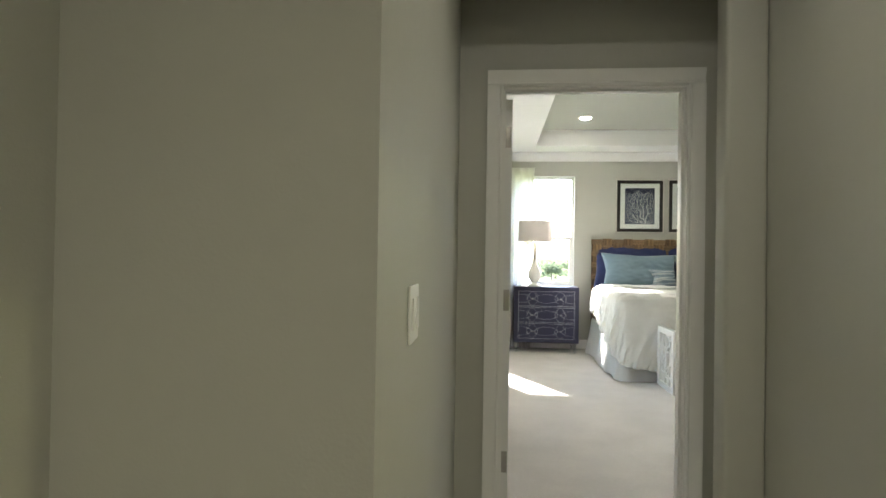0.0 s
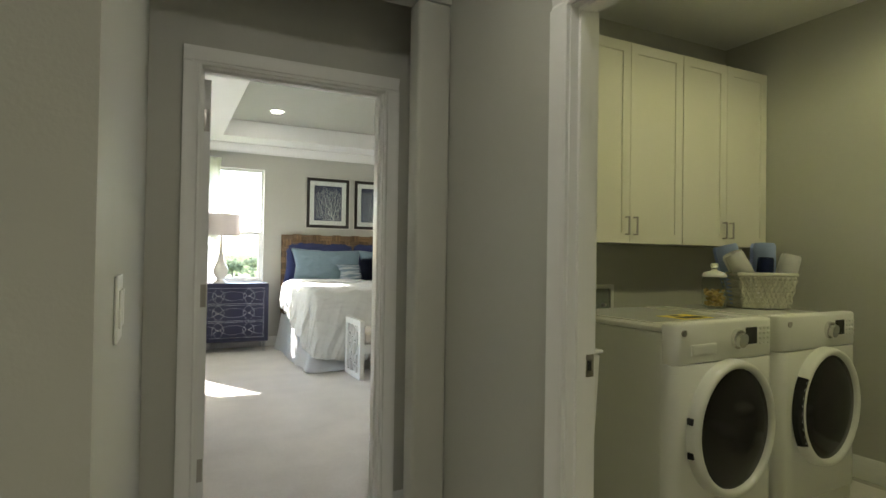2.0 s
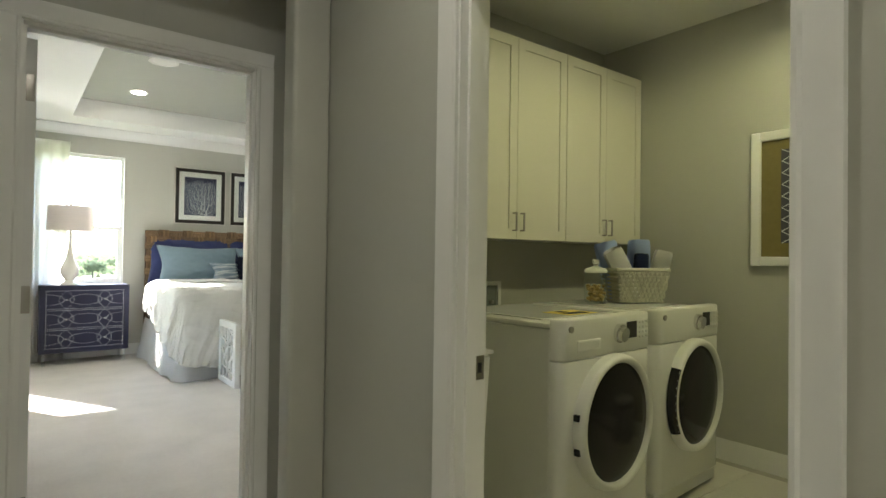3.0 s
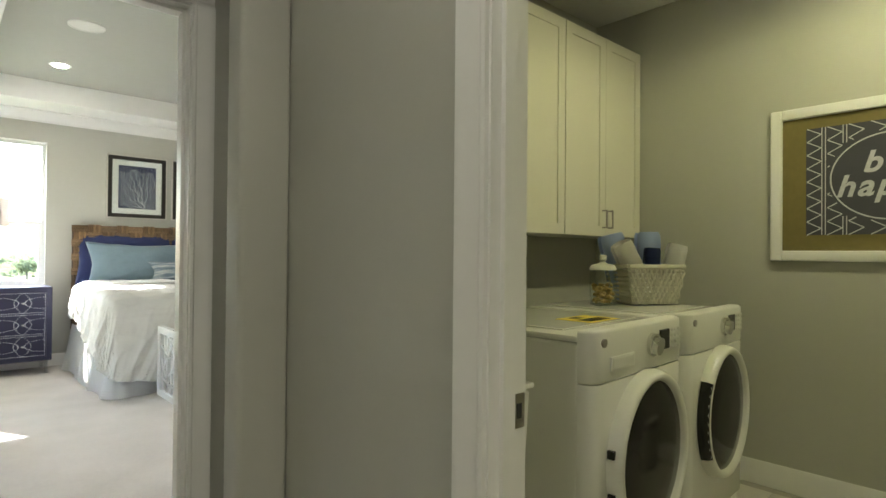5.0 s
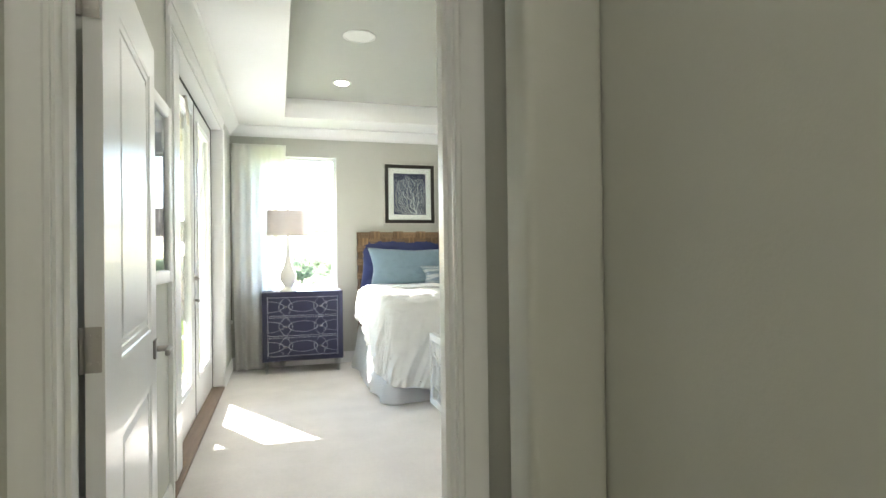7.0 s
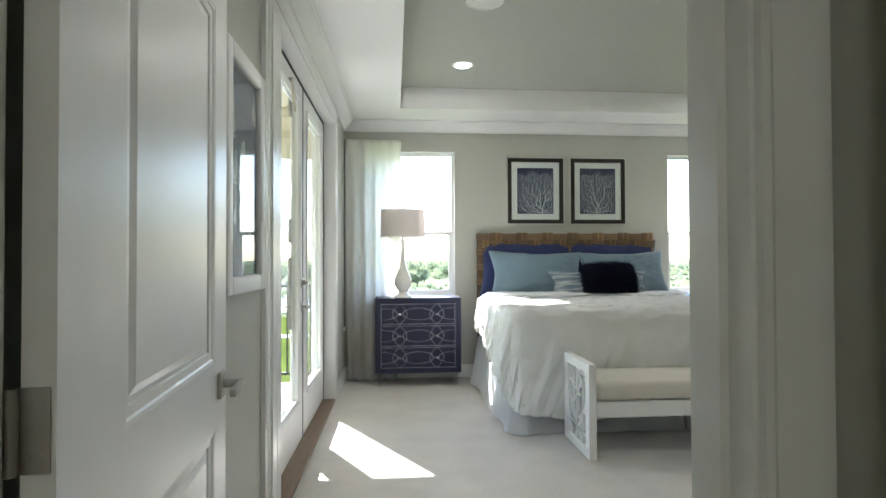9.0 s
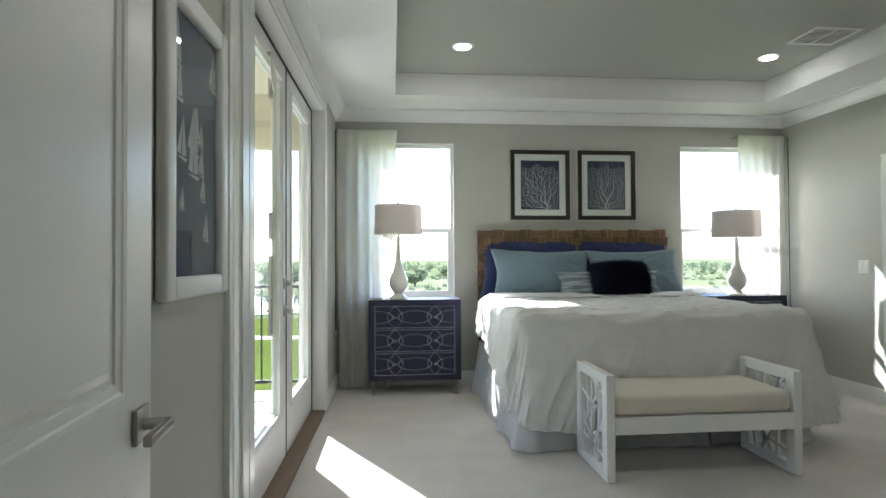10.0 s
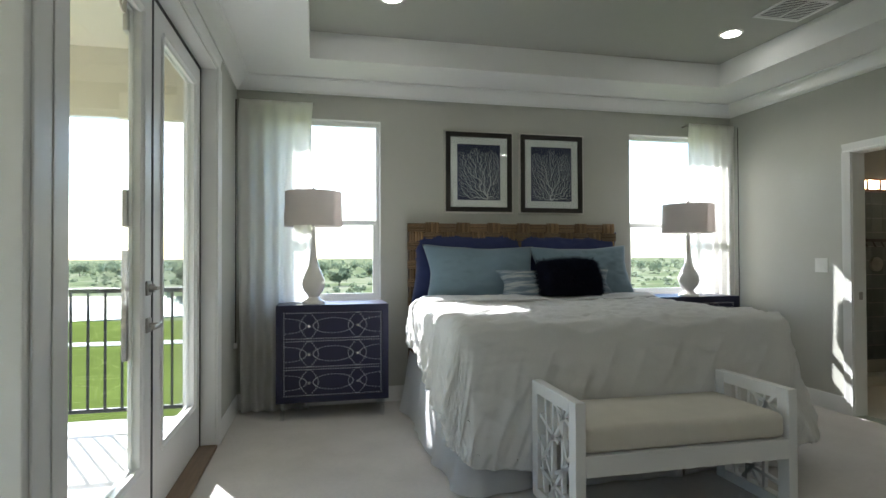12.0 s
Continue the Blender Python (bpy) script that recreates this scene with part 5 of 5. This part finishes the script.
    for i in range(3):
        for j in range(4):
            part("button", cyl((0.585 + i * 0.03, 0.004, 0.897 + j * 0.022), (0.585 + i * 0.03, -0.0085, 0.896 + j * 0.022), 0.007, n=10), M_APPL2, t, smooth=40)
    for lx in (0.06, w - 0.06):
        for ly in (0.08, d - 0.06):
            part("foot", cyl((lx, ly, -0.004), (lx, ly, 0.02), 0.022), M_BLACK, t)
    if deck:
        part("energy_label", boxes((0.30, 0.52, 0.18, 0.34, h - 0.0115, h - 0.0105)), M_YELLOW, t, "yellow energy label")
        part("label_print", boxes((0.33, 0.49, 0.20, 0.26, h - 0.0102, h - 0.0096), (0.36, 0.42, 0.28, 0.32, h - 0.0102, h - 0.0096)), M_DISP, t)
    return t


machine("washer", "white front-loading washing machine with a smoked round door", 1.715, 1.905, False, True)
machine("dryer", "white front-loading dryer with a black door handle", 2.488, 1.955, True, False)


def wall_cabinet(x0, x1, xm, label):
    t = thing("wall_cabinet", label, "cabinet", group="laundry wall cabinets")
    y0, y1, z0, z1 = 2.776, LBY - 0.001, 1.361, 2.543
    part("body", boxes((x0, x1, y0, y1, z0, z1)), M_CAB, t)
    for a, b, hs in ((x0 + 0.002, xm - 0.0015, 1), (xm + 0.0015, x1 - 0.002, -1)):
        rows = [(a, a + 0.06, y0 - 0.021, y0 - 0.001, z0, z1), (b - 0.06, b, y0 - 0.021, y0 - 0.001, z0, z1), (a + 0.06, b - 0.06, y0 - 0.021, y0 - 0.001, z0, z0 + 0.06), (a + 0.06, b - 0.06, y0 - 0.021, y0 - 0.001, z1 - 0.06, z1)]
        bm = boxes(*rows)
        dd = part("door", bm, M_CAB, t, "ivory shaker cabinet door")
        part("door_panel", boxes((a + 0.06, b - 0.06, y0 - 0.013, y0 - 0.001, z0 + 0.06, z1 - 0.06)), M_CAB, dd)
        hx = b - 0.03 if hs == 1 else a + 0.03
        hb_ = bmesh.new()
        for zz in (z0 + 0.05, z0 + 0.15):
            addbox(hb_, hx - 0.004, hx + 0.004, y0 - 0.050, y0 - 0.0205, zz - 0.004, zz + 0.004)
        addbox(hb_, hx - 0.004, hx + 0.004, y0 - 0.055, y0 - 0.047, z0 + 0.046, z0 + 0.154)
        part("handle", hb_, M_STEEL, dd, "nickel bar handle")
    return t


wall_cabinet(1.873, 2.743, 2.308, "ivory shaker wall cabinet above the washer")
wall_cabinet(2.746, 3.556, 3.150, "ivory shaker wall cabinet above the dryer")

# basket of towels on the dryer
DZT = 0.9935
bk = thing("towel_basket", "whitewashed wicker basket on the dryer top", "basket", pose(2.965, 2.41, DZT, 0, 0, -29))
bw0, bd0, bw1, bd1, bh = 0.130, 0.095, 0.160, 0.118, 0.205
lin = bmesh.new()
r = bmesh.ops.create_cube(lin, size=1)
for v in r["verts"]:
    top = v.co.z > 0
    v.co = ((bw1 if top else bw0) * (0.96 if v.co.x > 0 else -0.96), (bd1 if top else bd0) * (0.96 if v.co.y > 0 else -0.96), bh - 0.01 if top else 0.004)
bmesh.ops.delete(lin, geom=[f for f in lin.faces if f.normal.z > 0.9], context="FACES_ONLY")
part("lining", lin, M_WICK, bk, "pale woven basket wall")
for i in range(9):
    z = 0.012 + i * (bh - 0.02) / 8
    k = z / bh
    hx_, hy_ = bw0 + (bw1 - bw0) * k, bd0 + (bd1 - bd0) * k
    bm = bmesh.new()
    for p, q in (((-hx_, -hy_), (hx_, -hy_)), ((hx_, -hy_), (hx_, hy_)), ((hx_, hy_), (-hx_, hy_)), ((-hx_, hy_), (-hx_, -hy_))):
        addcyl(bm, (p[0], p[1], z), (q[0], q[1], z), 0.0075 if i < 8 else 0.012, n=8)
    part("weave_band", bm, M_WICK, bk, smooth=50)
cross = bmesh.new()
for sgn in (-1, 1):
    for i in range(15):
        a = -1.25 + i * 0.18
        for yy in (-1,):
            x0_, x1_ = a, a + 0.5 * sgn
            lo, hi = max(-1, min(1, x0_)), max(-1, min(1, x1_))
            if abs(hi - lo) > 0.1:
                t0, t1 = (lo - x0_) / (x1_ - x0_), (hi - x0_) / (x1_ - x0_)
                P = [(lo * (bw0 + (bw1 - bw0) * t0), yy * (bd0 + (bd1 - bd0) * t0 + 0.009), 0.01 + t0 * (bh - 0.03)), (hi * (bw0 + (bw1 - bw0) * t1), yy * (bd0 + (bd1 - bd0) * t1 + 0.009), 0.01 + t1 * (bh - 0.03))]
                addcyl(cross, P[0], P[1], 0.005, n=6)
part("lattice", cross, M_WICK, bk, "diagonal woven lattice", 50)


def towel(label, p, tilt, lean, r, ln, material):
    bm = bmesh.new()
    n, turns = 90, 3.4
    g = []
    for i in range(n + 1):
        a = i / n * turns * 2 * math.pi
        rad = 0.010 + (r - 0.010) * i / n
        g.append([bm.verts.new((rad * tp * math.cos(a), rad * tp * math.sin(a), zz * ln + 0.003 * noise.noise(Vector((a, zz * 3, r * 50))))) for zz, tp in ((0, 1), (0.25, 1), (0.5, 1.02), (0.75, 1), (0.95, 0.97), (1.0, 0.86))])
    for a, b in zip(g, g[1:]):
        for j in range(5):
            bm.faces.new((a[j], b[j], b[j + 1], a[j + 1]))
    bmesh.ops.solidify(bm, geom=bm.faces[:], thickness=0.012)
    ob = ob_of("rolled_towel", bm, material, 60)
    ob.matrix_world = pose(*p, lean, tilt, -29)
    return tagged(ob, label, "towel", "rolled towels in the basket")


def in_basket(u, v, z=0.02):
    return bk.matrix_world @ Vector((u, v, z))


towel("rolled light blue towel standing in the basket", in_basket(-0.070, 0.045), -14, -4, 0.076, 0.355, M_TOWELB)
towel("rolled light blue towel standing in the basket", in_basket(0.055, 0.050), 3, -4, 0.074, 0.36, M_TOWELB)
towel("rolled white towel leaning in the basket", in_basket(-0.005, -0.045), -30, 4, 0.064, 0.34, M_TOWELW)
towel("rolled navy towel in the basket", in_basket(0.030, -0.010), 2, 2, 0.046, 0.275, M_TOWELN)
towel("rolled white towel leaning in the basket", in_basket(0.090, -0.045), 13, 5, 0.058, 0.30, M_TOWELW)

# glass jar
jar = thing("glass_jar", "clear glass jar of tan shapes with a white lid", "jar", pose(2.70, 2.49, DZT - 0.0005))
part("jar", lathe([(0.060, 0), (0.066, 0.004), (0.068, 0.15), (0.060, 0.17), (0.060, 0.178), (0.057, 0.178), (0.057, 0.168), (0.064, 0.15), (0.062, 0.008), (0.0, 0.006)], 36), M_GLASS, jar, "clear glass", 60)
lid = part("lid", lathe([(0.064, 0.179), (0.066, 0.190), (0.056, 0.204), (0.020, 0.214), (0.012, 0.222), (0.020, 0.232), (0.012, 0.244)], 36), M_APPL2, jar, "white lid with a knob", 60)
part("knob", boxes((-0.028, 0.028, -0.008, 0.008, 0.236, 0.256), bevel=0.006), M_APPL2, lid)
random.seed(7)
bits = bmesh.new()
for _ in range(90):
    a, rr_, zz = random.uniform(0, 6.28), 0.052 * math.sqrt(random.random()), random.uniform(0.018, 0.105)
    q = bmesh.ops.create_icosphere(bits, subdivisions=1, radius=0.0125)
    sc = (random.uniform(0.7, 1.3), random.uniform(0.7, 1.2), random.uniform(0.6, 1.0))
    for v in q["verts"]:
        v.co = (rr_ * math.cos(a) + v.co.x * sc[0], rr_ * math.sin(a) + v.co.y * sc[1], zz + v.co.z * sc[2])
tagged(part("contents", bits, M_CORK, jar, "small tan shapes"), kind="stuff")

ob_ = thing("washer_outlet_box", "white recessed washer outlet box on the wall", "outlet box", pose(2.36, LBY, 1.0))
part("frame", boxes((-0.12, -0.095, -0.02, -0.001, -0.10, 0.10), (0.095, 0.12, -0.02, -0.001, -0.10, 0.10), (-0.095, 0.095, -0.02, -0.001, 0.075, 0.10), (-0.095, 0.095, -0.02, -0.001, -0.10, -0.075)), M_PLATE, ob_)
part("recess", boxes((-0.095, 0.095, -0.006, -0.001, -0.075, 0.075)), M_STILE, ob_)
for vx in (-0.04, 0.04):
    part("valve", cyl((vx, -0.006, -0.03), (vx, -0.03, -0.03), 0.012), M_STEEL, ob_)
bin_ = thing("wall_bin", "white plastic bin hung on the laundry wall beside the door", "bin", pose(HR2 + 0.021, 1.76, 0.66))
bm = bmesh.new()
r = bmesh.ops.create_cube(bm, size=1)
for v in r["verts"]:
    top = v.co.z > 0
    v.co = (0.001 if v.co.x < 0 else (0.034 if top else 0.022), v.co.y * (0.14 if top else 0.12), 0.30 if top else 0.0)
bmesh.ops.bevel(bm, geom=bm.edges[:], offset=0.008, segments=2, affect="EDGES")
part("bin", bm, M_APPL2, bin_)
part("rim", boxes((0.001, 0.038, -0.075, 0.075, 0.3005, 0.312), bevel=0.003), M_APPL2, bin_)
can = thing("waste_can", "white round waste can with a lid on the laundry floor", "waste can", pose(3.37, 1.25, -0.004))
part("body", lathe([(0.125, 0), (0.135, 0.01), (0.145, 0.34), (0.145, 0.35), (0.0, 0.35)], 40), M_APPL2, can, smooth=50)
part("lid", lathe([(0.0, 0.351), (0.152, 0.351), (0.155, 0.365), (0.14, 0.385), (0.06, 0.396), (0.0, 0.397)], 40), M_APPL, can, "white domed lid", 50)
part("band", lathe([(0.1465, 0.31), (0.150, 0.313), (0.150, 0.342), (0.1465, 0.345)], 40), M_STEEL, can, smooth=50)
# framed sign: drawn in the plane of the laundry's far wall, u along -y, z up
sg = thing("framed_sign", "chalkboard sign reading be happy in a white frame", "sign", pose(LXR, 1.985, 1.225, 0, 0, -90))
SW, SH, SF = 1.05, 0.80, 0.055
part("frame", boxes((0, SF, -0.035, -0.001, 0, SH), (SW - SF, SW, -0.035, -0.001, 0, SH), (SF, SW - SF, -0.035, -0.001, 0, SF), (SF, SW - SF, -0.035, -0.001, SH - SF, SH), bevel=0.007), M_WHITE, sg, "white frame", 50)
part("mount", boxes((SF, SW - SF, -0.014, -0.002, SF, SH - SF)), M_OLIVE, sg, "olive burlap mount")
a0, a1, c0, c1 = 0.165, SW - 0.165, 0.135, SH - 0.115
part("board", boxes((a0, a1, -0.017, -0.0142, c0, c1)), M_CHALK, sg, "charcoal board")
lines = bmesh.new()
cols = 8
cwid = (a1 - a0) / cols
ex, ez, era, erb = (a0 + a1) / 2, (c0 + c1) / 2 + 0.005, 0.265, 0.222


def outside(x, z):
    return ((x - ex) / era) ** 2 + ((z - ez) / erb) ** 2 > 1.0


def chalk(p, q, wd):
    n = 6
    for i in range(n):
        s = (p[0] + (q[0] - p[0]) * i / n, p[1] + (q[1] - p[1]) * i / n)
        e = (p[0] + (q[0] - p[0]) * (i + 1) / n, p[1] + (q[1] - p[1]) * (i + 1) / n)
        if outside(*s) and outside(*e):
            ribbon(lines, s, e, wd, wd, -0.0185)


for i in range(cols):
    x0_, x1_ = a0 + i * cwid, a0 + (i + 1) * cwid
    if i % 2 == 0 or True:
        chalk((x0_ + cwid * 0.78, c0), (x0_ + cwid * 0.78, c1), 0.0022)
        chalk((x0_ + cwid * 0.95, c0), (x0_ + cwid * 0.95, c1), 0.0022)
    nz = 8
    for j in range(nz):
        zA, zB = c0 + (c1 - c0) * j / nz, c0 + (c1 - c0) * (j + 1) / nz
        chalk((x0_ + 0.004, zA), (x0_ + cwid * 0.74, (zA + zB) / 2), 0.0024)
        chalk((x0_ + cwid * 0.74, (zA + zB) / 2), (x0_ + 0.004, zB), 0.0024)
for k in range(72):
    A, B = 2 * math.pi * k / 72, 2 * math.pi * (k + 1) / 72
    ribbon(lines, (ex + 0.252 * math.cos(A), ez + 0.209 * math.sin(A)), (ex + 0.252 * math.cos(B), ez + 0.209 * math.sin(B)), 0.0035, 0.0035, -0.0185)
part("chalk_pattern", lines, M_CHALKW, sg, "white zigzag chalk lines and oval")


def lettering(body, x, z, size):
    cu = bpy.data.curves.new("letters", "FONT")
    cu.body, cu.size, cu.align_x, cu.shear, cu.extrude, cu.offset = body, size, "CENTER", 0.3, 0.0006, 0.0035
    cu.space_character = 1.15
    o = new("letters_curve", cu)
    me = bpy.data.meshes.new_from_object(o)
    bpy.data.objects.remove(o)
    me.materials.append(M_CHALKW)
    tagged(piece("lettering", me, sg, pose(x, -0.0188, z, 90, 0, 0)), label="white chalk word " + body)


lettering("be", ex - 0.045, ez + 0.025, 0.145)
lettering("happy", ex - 0.03, ez - 0.09, 0.15)

# laundry floor tiles
to = ob_of("floor_tile", boxes((0.002, 0.398, 0.002, 0.398, -0.0038, 0.0), bevel=0.001), M_TILE)
ft_me = to.data
bpy.data.objects.remove(to)
for i in range(6):
    for j in range(8):
        piece("floor_tile", ft_me, floor_l, pose(HR2 + 0.002 + i * 0.40, -0.45 + j * 0.40, 0))

# ---- outside ----
GZ = -3.2
structure("balcony_floor", boxes((-4.6, -0.302, 3.2, 8.35, -0.25, -0.03)), M_CONC, "pale concrete balcony floor")
structure("balcony_ceiling", boxes((-4.6, -0.302, 3.2, 8.35, 2.78, 2.9)), M_STUCCO, "cream balcony ceiling")
structure("balcony_beam", boxes((-4.6, -0.302, 7.95, 8.03, 2.27, 2.78)), M_STUCCO, "cream stucco beam at the balcony's end")
structure("balcony_beam_west", boxes((-4.6, -4.3, 3.2, 7.98, 2.27, 2.78)), M_STUCCO, "cream stucco beam along the balcony")
structure("balcony_wall_south", boxes((-4.6, -0.302, 3.0, 3.2, -0.25, 2.9)), M_STUCCO, "cream stucco wall of the balcony")
structure("balcony_column", boxes((-4.62, -4.28, 7.97, 8.31, -0.03, 2.27)), M_STUCCO, "cream stucco column")
structure("house_wall_outer", boxes((-0.345, 6.9, 8.502, 8.60, GZ, WZ0 - 0.08), (-0.345, -0.305, 8.502, 8.6, WZ0, 3.3)), M_STUCCO, "cream stucco house wall")
rl = thing("railing", "dark bronze metal railing at the balcony's edge", "railing")
part("top_rail", boxes((-4.28, -0.31, 8.05, 8.10, 0.985, 1.02), bevel=0.006), M_RAIL, rl)
part("bottom_rail", boxes((-4.28, -0.31, 8.06, 8.09, 0.10, 0.13), bevel=0.004), M_RAIL, rl)
bo = ob_of("baluster", boxes((-0.008, 0.008, -0.008, 0.008, 0.13, 0.985)), M_RAIL)
bal = bo.data
bpy.data.objects.remove(bo)
for i in range(34):
    piece("baluster", bal, rl, pose(-0.42 - i * 0.115, 8.075, 0))
for px in (-0.34, -2.3, -4.25):
    part("post", boxes((px - 0.022, px + 0.022, 8.053, 8.097, -0.03, 0.985)), M_RAIL, rl)

bm = bmesh.new()
bmesh.ops.create_circle(bm, cap_ends=True, segments=64, radius=1500, matrix=Matrix.Translation((0, 0, GZ)))
structure("ground", bm, M_FIELD, "rough green scrub field reaching to the horizon")


def flat(name, pts, z, material, label):
    bm = bmesh.new()
    top = [bm.verts.new((x, y, GZ + z)) for x, y in pts]
    bot = [bm.verts.new((x, y, GZ - 0.1)) for x, y in pts]
    bm.faces.new(top)
    for i in range(len(pts)):
        j = (i + 1) % len(pts)
        bm.faces.new((top[i], bot[i], bot[j], top[j]))
    return structure(name, bm, material, label)


def blob(cx, cy, rx, ry, seed, n=40, lumps=0.12):
    return [(cx + rx * math.cos(2 * math.pi * i / n) * (1 + lumps * noise.noise(Vector((math.cos(2 * math.pi * i / n) * 2, math.sin(2 * math.pi * i / n) * 2, seed)))),
             cy + ry * math.sin(2 * math.pi * i / n) * (1 + lumps * noise.noise(Vector((math.cos(2 * math.pi * i / n) * 2 + 5, math.sin(2 * math.pi * i / n) * 2, seed))))) for i in range(n)]


flat("lawn", [(-80, 9), (40, 9), (40, 40), (10, 47), (-10, 46), (-30, 50), (-80, 52)], 0.03, M_LAWN, "bright mown lawn below the balcony")
flat("footpath", [(-80, 37.2), (-30, 35.4), (6, 34), (6, 35.3), (-30, 36.8), (-80, 38.6)], 0.055, M_PATH, "pale concrete footpath across the lawn")
flat("pond", blob(-26, 60, 27, 14, 2.0), 0.06, M_WATER, "still grey-blue pond beyond the lawn")

random.seed(21)


def leaf_clump(bm, c, r, n, size, squash=0.75):
    for _ in range(n):
        d = Vector((random.gauss(0, 1), random.gauss(0, 1), random.gauss(0, 1))).normalized() * r * random.uniform(0.55, 1.08)
        p = Vector(c) + Vector((d.x, d.y, d.z * squash))
        a = Vector((random.gauss(0, 1), random.gauss(0, 1), random.gauss(0, 1))).normalized()
        b = a.cross(d).normalized() if a.cross(d).length > 1e-4 else Vector((1, 0, 0))
        s = size * random.uniform(0.6, 1.3)
        vs = [bm.verts.new(p + a * s), bm.verts.new(p + b * s * 0.6), bm.verts.new(p - a * s), bm.verts.new(p - b * s * 0.6)]
        bm.faces.new(vs)


def tree(h, r):
    t = thing("tree", "broad green tree standing in the scrub", "tree", group="trees round the field")
    bm = bmesh.new()
    addcyl(bm, (0, 0, 0), (0.1, 0, h * 0.5), 0.14, 0.08, 8)
    for k in range(5):
        a = k * 1.3
        addcyl(bm, (0.1, 0, h * 0.42), (0.1 + r * 0.6 * math.cos(a), r * 0.6 * math.sin(a), h * (0.62 + 0.05 * k)), 0.05, 0.02, 6)
    part("trunk", bm, M_BARK, t)
    cr = bmesh.new()
    for k in range(11):
        a, q = random.uniform(0, 6.28), random.uniform(0.1, 0.8) * r
        leaf_clump(cr, (q * math.cos(a), q * math.sin(a), h * random.uniform(0.45, 0.88)), r * random.uniform(0.35, 0.6), 75, 0.24)
    part("crown", cr, M_LEAF, t)
    return t


t1, t2 = tree(3.3, 1.9), tree(2.2, 1.5)
t1.matrix_world = pose(-14, 96, GZ - 0.05)
t2.matrix_world = pose(4, 92, GZ - 0.05)
for k in range(26):
    base_t = (t1, t2)[k % 2]
    ang = radians(-62 + k * 3.1 + random.uniform(-1, 1))
    dist = random.uniform(95, 165)
    copy_thing(base_t, pose(math.sin(ang) * dist, math.cos(ang) * dist, GZ - 0.1, 0, 0, random.uniform(0, 360)))
scr = bmesh.new()
for k in range(900):
    ang, dist = radians(random.uniform(-60, 45)), 50 + 120 * random.random() ** 0.8
    x, y = math.sin(ang) * dist, math.cos(ang) * dist
    if ((x + 26) / 28) ** 2 + ((y - 60) / 15) ** 2 < 1:
        continue
    s = random.uniform(0.2, 0.5) + 0.6 * random.random() ** 4
    leaf_clump(scr, (x, y, GZ + s * 0.35), s, 24, 0.2 + 0.15 * s, 0.6)
sc = ob_of("scrub", scr, M_LEAF)
tagged(sc, "low green bushes scattered over the field", "bushes", kind="stuff")
hedge = bmesh.new()
for k in range(500):
    ang = radians(random.uniform(-70, 55))
    dist = random.uniform(170, 260)
    leaf_clump(hedge, (math.sin(ang) * dist, math.cos(ang) * dist, GZ + 1.3), random.uniform(1.3, 2.6), 26, 0.7, 0.8)
hg = ob_of("far_woods", hedge, M_LEAF)
tagged(hg, "distant belt of green woods on the horizon", "woods", kind="stuff")
